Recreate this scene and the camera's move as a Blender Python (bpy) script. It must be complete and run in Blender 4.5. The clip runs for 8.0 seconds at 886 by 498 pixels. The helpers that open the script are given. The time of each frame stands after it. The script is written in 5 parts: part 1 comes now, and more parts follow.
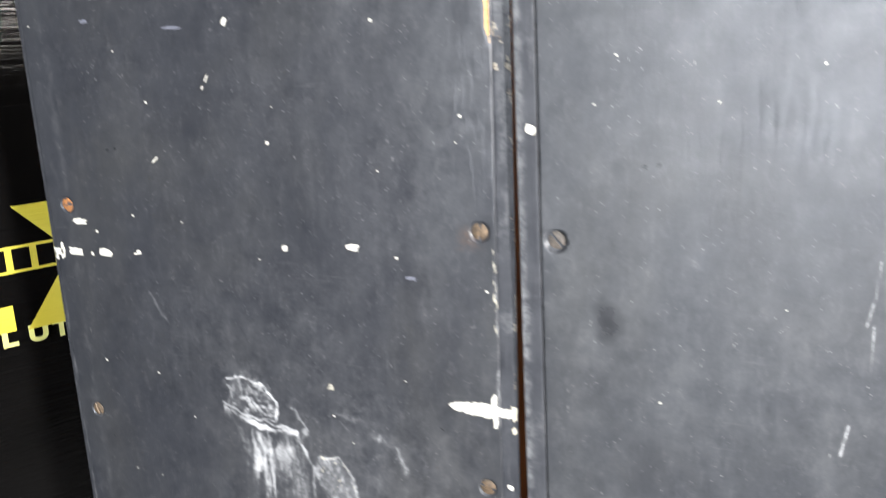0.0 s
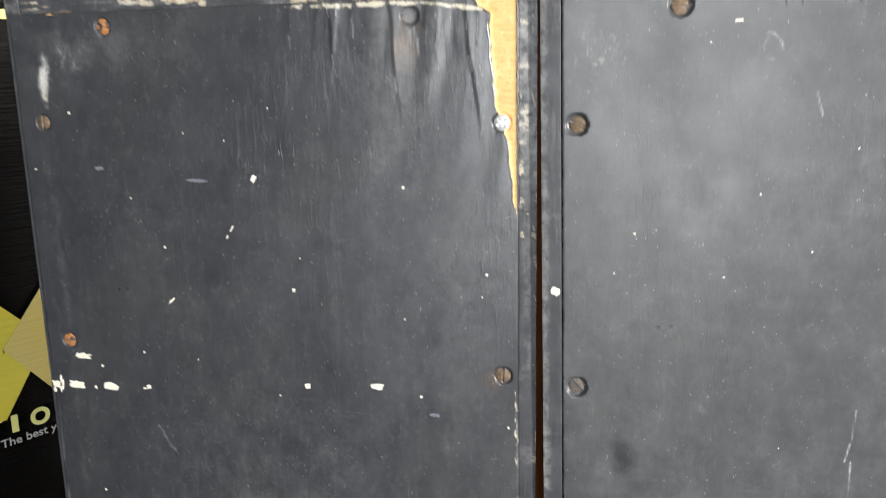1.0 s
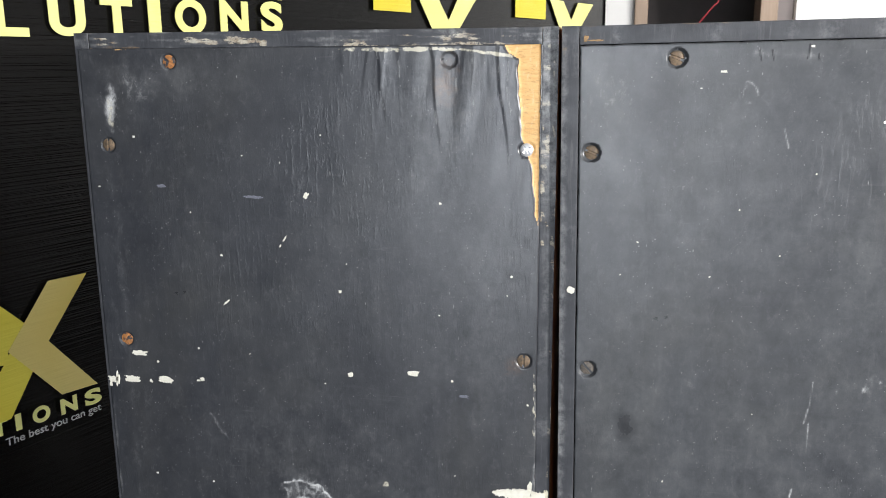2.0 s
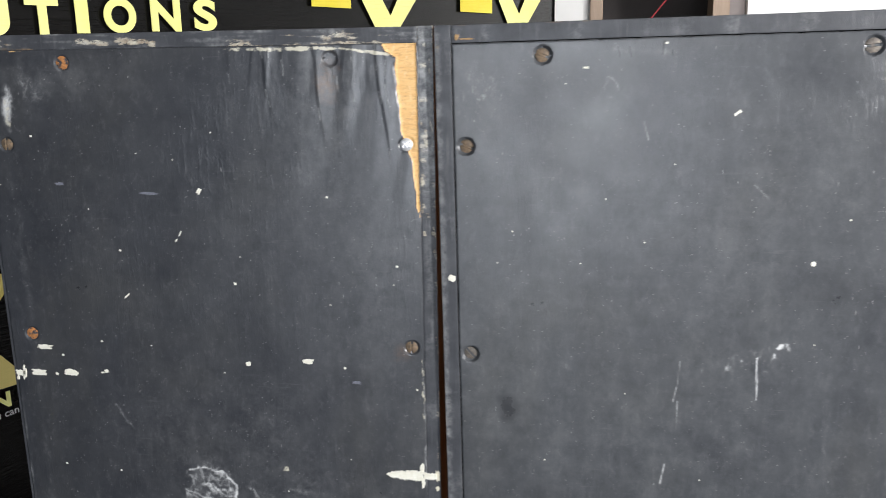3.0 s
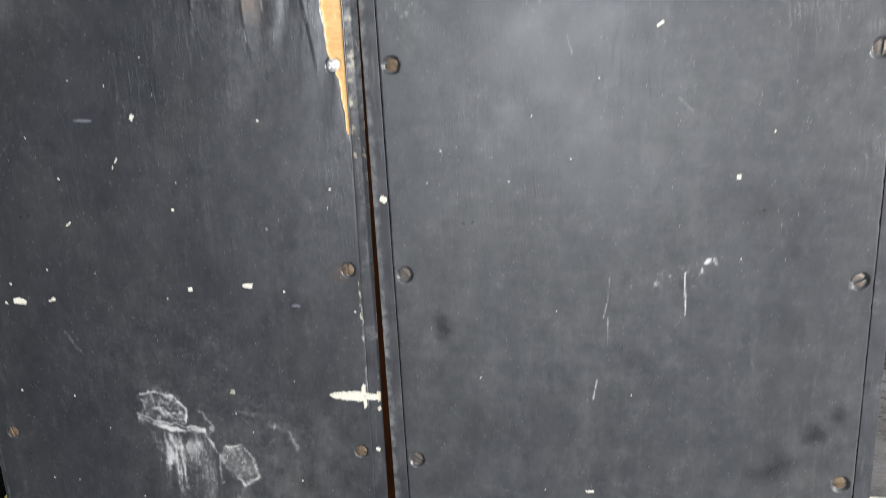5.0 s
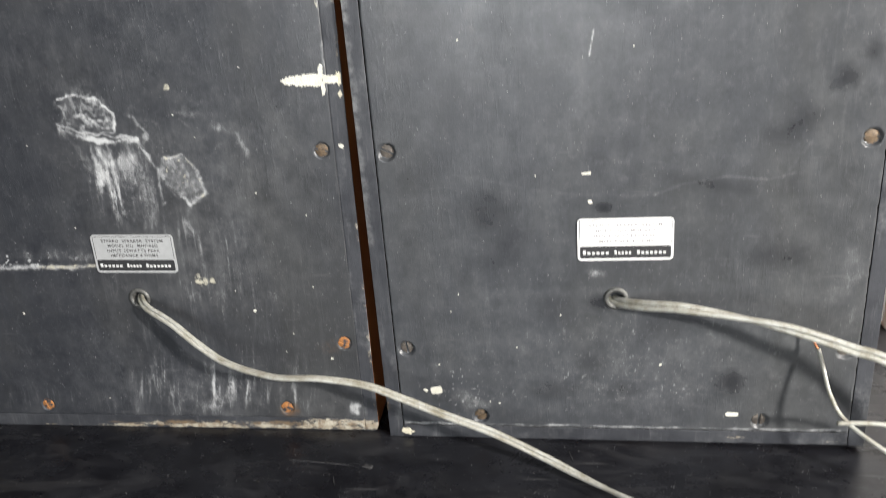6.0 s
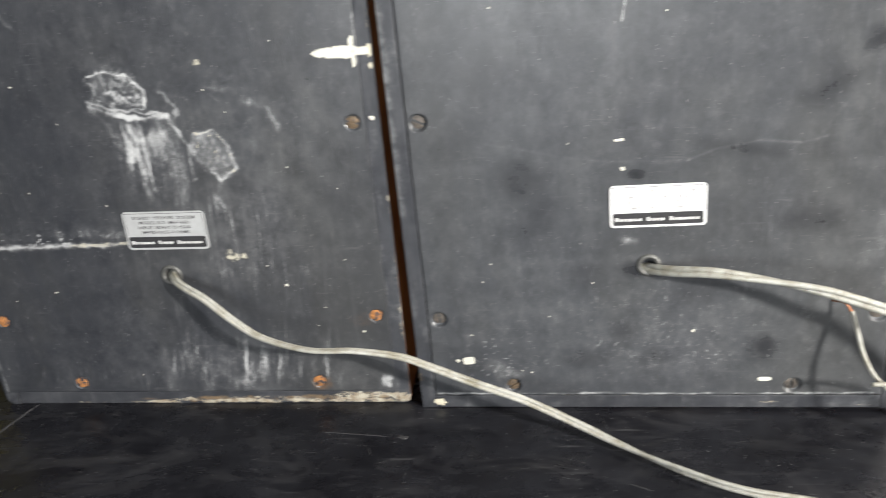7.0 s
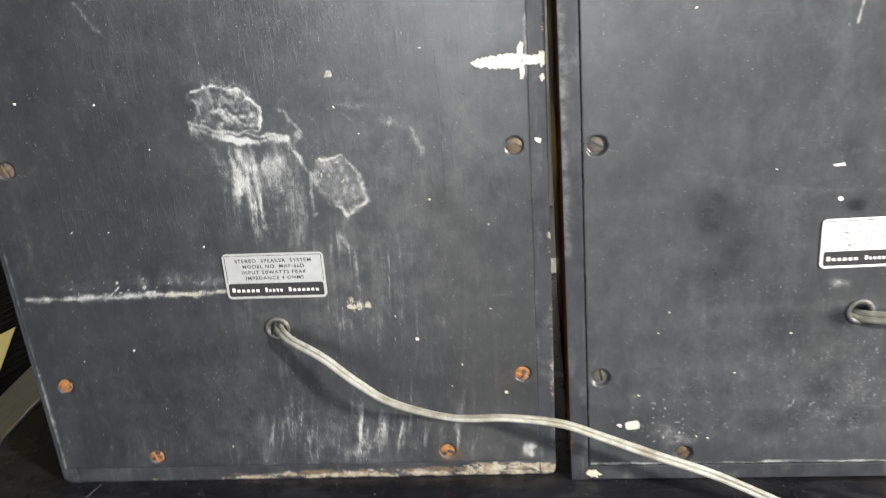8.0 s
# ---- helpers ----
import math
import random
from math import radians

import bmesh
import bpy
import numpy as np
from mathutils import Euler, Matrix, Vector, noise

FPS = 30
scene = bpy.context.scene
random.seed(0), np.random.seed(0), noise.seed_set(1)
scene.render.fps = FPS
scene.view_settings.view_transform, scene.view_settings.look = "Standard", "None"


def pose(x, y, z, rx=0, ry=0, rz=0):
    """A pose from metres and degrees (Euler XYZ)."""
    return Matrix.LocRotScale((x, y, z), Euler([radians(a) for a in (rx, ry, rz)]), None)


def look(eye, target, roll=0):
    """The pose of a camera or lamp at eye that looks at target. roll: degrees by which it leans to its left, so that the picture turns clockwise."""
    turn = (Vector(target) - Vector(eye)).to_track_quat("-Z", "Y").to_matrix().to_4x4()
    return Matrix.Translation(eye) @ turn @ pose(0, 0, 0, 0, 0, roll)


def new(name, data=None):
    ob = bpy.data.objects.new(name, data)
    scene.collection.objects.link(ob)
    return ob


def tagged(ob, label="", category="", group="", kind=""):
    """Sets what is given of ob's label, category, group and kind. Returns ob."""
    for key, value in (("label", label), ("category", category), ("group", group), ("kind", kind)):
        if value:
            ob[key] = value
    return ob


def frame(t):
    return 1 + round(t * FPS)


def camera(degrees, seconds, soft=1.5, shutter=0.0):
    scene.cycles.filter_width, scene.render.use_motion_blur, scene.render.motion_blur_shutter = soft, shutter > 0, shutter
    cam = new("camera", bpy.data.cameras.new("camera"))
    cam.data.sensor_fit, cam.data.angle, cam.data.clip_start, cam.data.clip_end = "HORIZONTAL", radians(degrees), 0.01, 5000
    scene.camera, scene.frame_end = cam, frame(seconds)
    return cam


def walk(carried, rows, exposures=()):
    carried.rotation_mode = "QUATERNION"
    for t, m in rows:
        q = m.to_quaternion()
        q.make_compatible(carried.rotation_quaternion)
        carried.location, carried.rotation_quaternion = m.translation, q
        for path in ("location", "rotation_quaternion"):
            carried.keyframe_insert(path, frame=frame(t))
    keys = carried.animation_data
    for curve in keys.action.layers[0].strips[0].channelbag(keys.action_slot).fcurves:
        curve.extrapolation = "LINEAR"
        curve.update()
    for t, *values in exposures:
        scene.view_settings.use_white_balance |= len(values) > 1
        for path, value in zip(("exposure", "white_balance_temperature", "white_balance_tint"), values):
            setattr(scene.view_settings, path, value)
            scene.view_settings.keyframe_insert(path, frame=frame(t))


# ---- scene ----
cam = camera(55.24, 8.0, soft=0.9, shutter=0.45)
# seconds; x, y, z of the eye in metres; yaw to the left, pitch up and roll in degrees
ROWS = [
    (0.0, 0.1425, -0.3748, 0.4482, 25.80, -14.28, -2.45),
    (0.2, 0.1151, -0.3919, 0.4619, 23.52, -13.77, -2.31),
    (0.5, 0.0891, -0.4124, 0.4794, 18.18, -12.98, -1.28),
    (0.7, 0.0782, -0.4254, 0.4949, 16.79, -13.05, -1.30),
    (1.0, 0.0741, -0.4333, 0.5215, 16.13, -12.36, -1.14),
    (1.2, 0.0677, -0.4585, 0.5355, 15.61, -12.72, -1.26),
    (2.3, 0.0210, -0.5320, 0.5463, 9.37, -12.52, -0.26),
    (2.5, 0.0394, -0.5308, 0.5443, 9.13, -12.52, -0.39),
    (2.8, 0.0690, -0.5346, 0.5449, 8.75, -12.85, -0.73),
    (3.0, 0.0908, -0.5382, 0.5488, 9.10, -13.09, -0.98),
    (3.5, 0.1219, -0.5426, 0.5579, 10.01, -14.30, -1.82),
    (4.0, 0.1520, -0.5443, 0.5536, 10.40, -14.65, -2.03),
    (4.2, 0.1635, -0.5492, 0.5549, 10.66, -14.81, -2.01),
    (5.3, 0.1300, -0.5210, 0.4946, 9.25, -18.34, -2.33),
    (5.5, 0.1227, -0.5119, 0.4524, 8.00, -19.78, -2.15),
    (6.0, 0.1257, -0.5086, 0.3585, 7.82, -22.80, -3.69),
    (6.5, 0.1283, -0.5128, 0.3474, 7.86, -23.47, -4.42),
    (6.8, 0.1243, -0.5138, 0.3501, 7.70, -23.74, -4.59),
    (7.0, 0.1070, -0.5151, 0.3533, 8.15, -23.97, -4.90),
    (7.2, 0.0738, -0.5173, 0.3526, 8.53, -24.02, -5.10),
    (7.5, 0.0410, -0.4920, 0.3437, 8.59, -23.39, -4.88),
    (7.7, 0.0252, -0.4693, 0.3414, 8.52, -23.04, -4.84),
    (8.0, -0.0193, -0.4402, 0.3337, 5.28, -22.11, -4.33),
]


def eye_pose(x, y, z, yaw, pitch, roll):
    turn = Matrix.Rotation(radians(yaw), 4, "Z") @ Matrix.Rotation(radians(90 + pitch), 4, "X") @ Matrix.Rotation(radians(roll), 4, "Z")
    return Matrix.Translation((x, y, z)) @ turn


walk(cam, [(t, eye_pose(*row)) for t, *row in ROWS], [
    (0.0, 0.95, 6300, 12), (0.5, 0.60, 6450, 11), (1.0, 0.40, 6650, 10), (1.2, 0.32, 6600, 10), (2.3, 0.00, 6250, 11), (3.5, -0.03, 6250, 11),
    (4.2, -0.04, 6200, 11), (5.3, 0.18, 6500, 11), (6.5, 0.35, 6600, 10), (7.5, 0.46, 6650, 10), (8.0, 0.45, 6700, 10)])

# ---- light: a work lamp to the right, daylight from a window behind the eye, a ceiling lamp to the side, an added fill on the back wall ----
world = bpy.data.worlds.new("room_air")
world.use_nodes = True
world.node_tree.nodes["Background"].inputs["Color"].default_value = (0.75, 0.85, 1.0, 1)
world.node_tree.nodes["Background"].inputs["Strength"].default_value = 0.05
scene.world = world


def area_lamp(name, eye, target, wide, high, watts, colour):
    data = bpy.data.lights.new(name, "AREA")
    data.shape, data.size, data.size_y = "RECTANGLE", wide, high
    data.energy, data.color = watts, colour
    ob = new(name, data)
    ob.matrix_world = look(eye, target)
    return ob


area_lamp("work_lamp", (1.17, -0.96, 0.62), (0.08, 0.0, 0.32), 0.10, 0.09, 36, (1.0, 0.97, 0.93))
area_lamp("window_light", (-0.12, -2.75, 0.48), (0.04, 0.0, 0.32), 0.60, 1.45, 37, (0.92, 0.96, 1.0))
area_lamp("side_ceiling_lamp", (2.4, -0.16, 1.85), (-0.6, 0.15, 0.5), 0.3, 1.1, 60, (1.0, 0.93, 0.84))
# added lamp with no known source, brightens the white back wall
area_lamp("back_wall_fill", (0.9, 1.5, 1.8), (1.2, 2.6, 0.3), 0.9, 0.3, 40, (1.0, 0.97, 0.93))

# ---- materials ----


class Nodes:
    """A short way to write node trees."""

    def __init__(self, name, colour=(0.5, 0.5, 0.5), rough=0.5, metal=0.0, ior=1.5):
        self.mat = bpy.data.materials.new(name)
        self.mat.use_nodes = True
        self.tree = self.mat.node_tree
        self.bsdf = self.tree.nodes["Principled BSDF"]
        self.bsdf.inputs["Base Color"].default_value = (*colour, 1)
        self.bsdf.inputs["Roughness"].default_value = rough
        self.bsdf.inputs["Metallic"].default_value = metal
        self.bsdf.inputs["IOR"].default_value = ior
        self.coord = self.tree.nodes.new("ShaderNodeTexCoord").outputs["Object"]

    def add(self, kind, **values):
        node = self.tree.nodes.new(kind)
        for key, value in values.items():
            node.inputs[key.replace("_", " ")].default_value = value
        return node

    def link(self, a, b):
        self.tree.links.new(a, b)

    def stretched(self, scale, turn=(0, 0, 0)):
        node = self.add("ShaderNodeMapping", Scale=scale, Rotation=turn)
        self.link(self.coord, node.inputs["Vector"])
        return node.outputs["Vector"]

    def noise(self, scale, detail=4.0, rough=0.55, stretch=(1, 1, 1), distortion=0.0):
        node = self.add("ShaderNodeTexNoise", Scale=scale, Detail=detail, Roughness=rough, Distortion=distortion)
        self.link(self.stretched(stretch), node.inputs["Vector"])
        return node.outputs["Fac"]

    def ramp(self, fac, low, high, a=0.0, b=1.0):
        node = self.add("ShaderNodeMapRange")
        node.inputs["From Min"].default_value, node.inputs["From Max"].default_value = low, high
        node.inputs["To Min"].default_value, node.inputs["To Max"].default_value = a, b
        self.link(fac, node.inputs["Value"])
        return node.outputs["Result"]

    def math(self, op, a, b):
        node = self.tree.nodes.new("ShaderNodeMath")
        node.operation = op
        for n, v in enumerate((a, b)):
            if isinstance(v, (int, float)):
                node.inputs[n].default_value = v
            else:
                self.link(v, node.inputs[n])
        return node.outputs[0]

    def mix(self, fac, a, b):
        node = self.tree.nodes.new("ShaderNodeMix")
        node.data_type = "RGBA"
        for n, v in ((0, fac), (6, a), (7, b)):
            if isinstance(v, (int, float)):
                node.inputs[n].default_value = v
            elif isinstance(v, tuple):
                node.inputs[n].default_value = (*v, 1)
            else:
                self.link(v, node.inputs[n])
        return node.outputs[2]

    def attribute(self, name):
        node = self.tree.nodes.new("ShaderNodeAttribute")
        node.attribute_name = name
        return node.outputs["Fac"]

    def random(self):
        return self.tree.nodes.new("ShaderNodeObjectInfo").outputs["Random"]

    def bump(self, height, strength, distance):
        node = self.add("ShaderNodeBump", Strength=strength, Distance=distance)
        self.link(height, node.inputs["Height"])
        self.link(node.outputs["Normal"], self.bsdf.inputs["Normal"])

    def paint(self, colour=None, rough=None, metal=None):
        for value, key in ((colour, "Base Color"), (rough, "Roughness"), (metal, "Metallic")):
            if value is not None:
                self.link(value, self.bsdf.inputs[key])
        return self.mat


def black_paint_material(name, base, worn, shine):
    """Old black paint on plywood: blotches, upright grain, dust specks, and the wear that the mesh's attributes carry."""
    n = Nodes(name, base, 0.45)
    n.bsdf.inputs["Specular IOR Level"].default_value = shine
    blotch = n.math("ADD", n.math("MULTIPLY", n.ramp(n.noise(9, 9, 0.72, (1, 1, 0.7)), 0.36, 0.66), 0.5), n.math("MULTIPLY", n.ramp(n.noise(70, 8, 0.8), 0.36, 0.66), 0.6))
    streak = n.ramp(n.noise(30, 4, 0.6, (1, 1, 0.12)), 0.4, 0.75)
    colour = n.mix(n.math("MULTIPLY", blotch, 0.8), base, worn)
    cloud = n.noise(15, 7, 0.7, (1, 1, 0.55), 0.7)
    colour = n.mix(n.ramp(cloud, 0.50, 0.30, 0.0, 0.55), colour, (0.014, 0.016, 0.022))
    colour = n.mix(n.math("MULTIPLY", streak, 0.05), colour, (0.10, 0.105, 0.115))
    warm = n.ramp(n.noise(6, 6, 0.65, (1, 1, 0.6), 0.5), 0.46, 0.66)
    colour = n.mix(n.math("MULTIPLY", warm, 0.4), colour, (0.060, 0.060, 0.056))
    for angle, scale, cover, much in ((0.1, 90, 0.69, 0.07), (0.7, 75, 0.68, 0.09), (-0.9, 80, 0.68, 0.08), (1.5, 110, 0.66, 0.10)):
        node = n.add("ShaderNodeTexNoise", Scale=scale, Detail=4.0, Distortion=0.25)
        n.link(n.stretched((0.22, 1, 2.6), (0, angle, 0)), node.inputs["Vector"])
        hair = n.math("MULTIPLY", n.ramp(node.outputs["Fac"], cover, cover + 0.06), n.ramp(n.noise(13, 4, 0.65), 0.46, 0.62))
        colour = n.mix(n.math("MULTIPLY", hair, much), colour, (0.36, 0.36, 0.36))
    mottle = n.noise(150, 9, 0.85, (1, 1, 0.55), 0.4)
    colour = n.mix(n.ramp(mottle, 0.53, 0.72, 0.0, 0.20), colour, (0.24, 0.24, 0.245))
    colour = n.mix(n.ramp(mottle, 0.48, 0.28, 0.0, 0.4), colour, (0.024, 0.026, 0.031))
    fine = n.noise(700, 3, 0.7)
    grit = n.noise(240, 5, 0.7)
    # dull worn haze and chalky smears
    scuff = n.math("MULTIPLY", n.attribute("scuff"), n.ramp(n.noise(60, 8, 0.75, (1, 1, 0.8)), 0.36, 0.74))
    colour = n.mix(n.math("MULTIPLY", scuff, 0.42), colour, (0.23, 0.235, 0.24))
    powder = n.attribute("chalk")
    crumbs = n.math("ADD", n.math("MULTIPLY", n.noise(240, 7, 0.8, (1, 1, 0.5), 0.8), 1.9), n.math("MULTIPLY", n.noise(900, 4, 0.8), 1.0))
    chalk = n.math("MULTIPLY", n.ramp(n.math("ADD", powder, crumbs), 1.62, 2.42), n.ramp(powder, 0.0, 0.6))
    veil = n.math("MULTIPLY", n.ramp(powder, 0.02, 1.0), n.ramp(n.noise(90, 6, 0.7, (1, 1, 0.35)), 0.3, 0.7, 0.10, 0.34))
    colour = n.mix(veil, colour, (0.42, 0.43, 0.44))
    colour = n.mix(n.ramp(chalk, 0.0, 0.9, 0.0, 0.9), colour, (0.54, 0.55, 0.55))
    cream = n.ramp(n.math("MULTIPLY", n.attribute("cream"), n.ramp(grit, 0.25, 0.65)), 0.25, 0.5)
    colour = n.mix(cream, colour, (0.48, 0.455, 0.365))
    colour = n.mix(n.math("MULTIPLY", n.attribute("stain"), 0.95), colour, (0.016, 0.017, 0.02))
    rust = n.math("MULTIPLY", n.attribute("rust"), n.ramp(grit, 0.3, 0.7))
    colour = n.mix(n.ramp(rust, 0.05, 0.9), colour, (0.17, 0.10, 0.055))
    # fine pale specks of dust and splashed paint, and short upright nicks that also paint in grain glints
    for scale, stretch, size, cover, much in ((80.0, (1, 1, 1), 0.048, 0.585, 0.9), (140.0, (1, 1, 0.9), 0.06, 0.57, 0.7), (330.0, (1, 1, 0.8), 0.13, 0.555, 0.42), (480.0, (1, 1, 0.7), 0.16, 0.54, 0.34), (150.0, (1, 1, 0.20), 0.055, 0.555, 0.55), (280.0, (1, 1, 0.3), 0.09, 0.545, 0.42), (210.0, (0.25, 1, 1), 0.05, 0.575, 0.4)):
        cell = n.add("ShaderNodeTexVoronoi", Scale=scale)
        n.link(n.stretched(stretch), cell.inputs["Vector"])
        speck = n.math("MULTIPLY", n.ramp(cell.outputs["Distance"], 0.5 * size, size, 1.0, 0.0), n.ramp(n.noise(scale * 0.21, 3, 0.6), cover, cover + 0.06))
        colour = n.mix(n.math("MULTIPLY", speck, much), colour, (0.48, 0.48, 0.47))
    # bare wood where the face veneer has torn away
    ring = n.noise(60, 5, 0.65, (1.0, 1, 5.0), 1.2)
    bare = n.mix(n.ramp(ring, 0.35, 0.65), (0.62, 0.36, 0.13), (0.72, 0.47, 0.20))
    bare = n.mix(n.ramp(n.noise(260, 6, 0.75, (1.0, 1, 2.4), 0.6), 0.50, 0.70, 0.0, 0.75), bare, (0.34, 0.18, 0.065))
    bare = n.mix(n.ramp(n.noise(210, 6, 0.75, (1.4, 1, 0.5)), 0.56, 0.68, 0.0, 0.6), bare, (0.80, 0.66, 0.44))
    wood = n.ramp(n.math("ADD", n.attribute("wood"), n.ramp(grit, 0.3, 0.7, -0.22, 0.22)), 0.45, 0.55)
    colour = n.mix(wood, colour, bare)
    gloss = n.ramp(n.noise(24, 6, 0.7), 0.3, 0.7, 0.27, 0.41)
    gloss = n.math("ADD", gloss, n.math("MULTIPLY", n.math("MAXIMUM", chalk, wood), 0.35))
    gloss = n.math("SUBTRACT", gloss, n.math("MULTIPLY", n.attribute("stain"), 0.12))
    grain = n.math("MULTIPLY", n.ramp(n.noise(380, 4, 0.7, (1, 1, 0.16)), 0.5, 0.8), n.ramp(n.noise(14, 4, 0.6), 0.38, 0.66))
    height = n.math("ADD", n.math("MULTIPLY", grain, 0.7), n.math("MULTIPLY", fine, 0.3))
    height = n.math("ADD", height, n.math("MULTIPLY", chalk, 0.5))
    n.bump(height, 0.36, 0.0006)
    return n.paint(colour, gloss)


BLACK_PAINT = black_paint_material("aged_black_paint", (0.016, 0.018, 0.023), (0.039, 0.042, 0.049), 0.66)
GREY_BLACK_PAINT = black_paint_material("faded_black_paint", (0.030, 0.033, 0.038), (0.063, 0.067, 0.074), 0.5)


def edge_paint_material():
    n = Nodes("worn_black_edge_paint", (0.045, 0.047, 0.053), 0.5)
    blotch = n.ramp(n.noise(40, 5, 0.65), 0.35, 0.7)
    colour = n.mix(blotch, (0.026, 0.028, 0.034), (0.056, 0.059, 0.066))
    streak = n.ramp(n.noise(260, 5, 0.7, (1, 1, 0.1)), 0.56, 0.72)
    colour = n.mix(n.math("MULTIPLY", streak, 0.2), colour, (0.25, 0.25, 0.25))
    chips = n.math("MULTIPLY", n.attribute("cream"), n.ramp(n.math("ADD", n.math("MULTIPLY", n.noise(190, 9, 0.8, (0.35, 1, 1), 0.6), 0.6), n.math("MULTIPLY", n.noise(620, 5, 0.75, (0.5, 1, 1)), 0.4)), 0.40, 0.60))
    colour = n.mix(n.ramp(chips, 0.25, 0.5), colour, n.mix(n.ramp(n.noise(160, 6, 0.75), 0.35, 0.62), (0.20, 0.14, 0.085), (0.52, 0.49, 0.40)))
    bare = n.math("MULTIPLY", n.attribute("wood"), n.ramp(n.noise(75, 6, 0.7), 0.42, 0.56))
    colour = n.mix(n.ramp(bare, 0.25, 0.7, 0.0, 0.85), colour, n.mix(n.ramp(n.noise(230, 6, 0.75, (0.4, 1, 1)), 0.38, 0.62), (0.23, 0.155, 0.085), (0.10, 0.08, 0.058)))
    haze = n.math("MULTIPLY", n.attribute("chalk"), n.ramp(n.noise(130, 7, 0.75), 0.36, 0.66))
    colour = n.mix(n.ramp(haze, 0.05, 0.9), colour, (0.42, 0.43, 0.43))
    n.bump(n.math("ADD", n.noise(300, 5, 0.7, (1, 1, 0.2)), chips), 0.4, 0.0007)
    return n.paint(colour, n.ramp(n.noise(50), 0.3, 0.7, 0.4, 0.62))


EDGE_PAINT = edge_paint_material()


def plain(name, a, b, rough, metal=0.0, scale=80.0, bump=0.2, distance=0.0004, stretch=(1, 1, 1)):
    n = Nodes(name, a, rough, metal)
    fac = n.ramp(n.noise(scale, 5, 0.65, stretch), 0.32, 0.68)
    n.bump(n.noise(scale * 3, 4, 0.6, stretch), bump, distance)
    return n.paint(n.mix(fac, a, b), n.ramp(n.noise(scale * 0.6), 0.3, 0.7, rough - 0.08, rough + 0.08))


def veneer_material():
    n = Nodes("walnut_veneer", (0.16, 0.06, 0.02), 0.35)
    grain = n.noise(14, 6, 0.65, (6, 1, 0.7), 0.8)
    n.bump(grain, 0.1, 0.0003)
    return n.paint(n.mix(n.ramp(grain, 0.3, 0.7), (0.10, 0.034, 0.010), (0.26, 0.10, 0.032)))


VENEER = veneer_material()


def rust_material():
    n = Nodes("rusty_screw_half_painted", (0.4, 0.16, 0.05), 0.75, 0.2)
    colour = n.mix(n.ramp(n.noise(420, 4, 0.7), 0.35, 0.65), (0.50, 0.21, 0.06), (0.26, 0.12, 0.05))
    apart = n.add("ShaderNodeVectorMath")
    apart.operation = "MULTIPLY"
    apart.inputs[1].default_value = (9.0, 9.0, 9.0)
    shift = n.tree.nodes.new("ShaderNodeCombineXYZ")
    n.link(n.random(), shift.inputs[0])
    n.link(shift.outputs[0], apart.inputs[0])
    moved = n.add("ShaderNodeVectorMath")
    n.link(n.coord, moved.inputs[0])
    n.link(apart.outputs[0], moved.inputs[1])
    left = n.add("ShaderNodeTexNoise", Scale=260.0, Detail=4.0)
    n.link(moved.outputs[0], left.inputs["Vector"])
    n.bump(n.noise(900, 4, 0.7), 0.6, 0.0004)
    return n.paint(n.mix(n.ramp(left.outputs["Fac"], 0.50, 0.58), colour, (0.05, 0.05, 0.055)))


RUST = rust_material()
OLD_RUST = plain("rusty_screw_steel", (0.42, 0.17, 0.05), (0.24, 0.11, 0.05), 0.75, 0.25, 500, 0.6)
DULL_STEEL = plain("tarnished_screw_steel", (0.075, 0.07, 0.066), (0.20, 0.17, 0.14), 0.55, 0.45, 500, 0.6)
OLD_BRASS = plain("dirty_brassy_screw", (0.07, 0.06, 0.048), (0.24, 0.165, 0.10), 0.55, 0.45, 420, 0.6)
ZINC = plain("bright_zinc", (0.82, 0.83, 0.85), (0.7, 0.71, 0.73), 0.42, 0.6, 500, 0.15)
WHITE_PAINT = plain("dried_white_paint", (0.74, 0.73, 0.65), (0.64, 0.62, 0.52), 0.6, 0.0, 300, 0.6)
CREAM_PAINT = plain("dried_cream_filler", (0.66, 0.62, 0.48), (0.5, 0.47, 0.37), 0.7, 0.0, 300, 0.6)
TAN_CHIP = plain("bare_chipped_wood", (0.42, 0.27, 0.12), (0.22, 0.13, 0.06), 0.7, 0.0, 300, 0.6)
BLUE_PAINT = plain("thin_bluish_paint_smear", (0.17, 0.18, 0.22), (0.11, 0.115, 0.14), 0.6, 0.0, 300, 0.3)
ALUMINIUM = plain("satin_aluminium_plate", (0.70, 0.71, 0.71), (0.62, 0.63, 0.63), 0.36, 0.5, 260, 0.12, 0.0002)
# second plate and its ink: glare off the metal put into the colours
GLARE_PLATE = plain("glare_white_plate", (0.84, 0.84, 0.83), (0.78, 0.78, 0.77), 0.35, 0.1, 260, 0.1, 0.0002)
GLARE_INK = plain("glare_paled_plate_ink", (0.20, 0.20, 0.20), (0.36, 0.36, 0.35), 0.5, 0.0, 500)
PLATE_INK = plain("black_plate_ink", (0.02, 0.02, 0.022), (0.035, 0.035, 0.037), 0.5, 0.0, 300)
PLATE_WHITE = plain("pale_plate_print", (0.75, 0.75, 0.74), (0.55, 0.55, 0.54), 0.5, 0.0, 400)
EYELET = plain("dull_grey_eyelet", (0.17, 0.17, 0.16), (0.09, 0.09, 0.085), 0.5, 0.5, 400, 0.5)
# near-black standing in for the shade inside the boxes and their seams
SHADE_BLACK = plain("box_shade_black", (0.012, 0.011, 0.010), (0.02, 0.018, 0.016), 0.9)


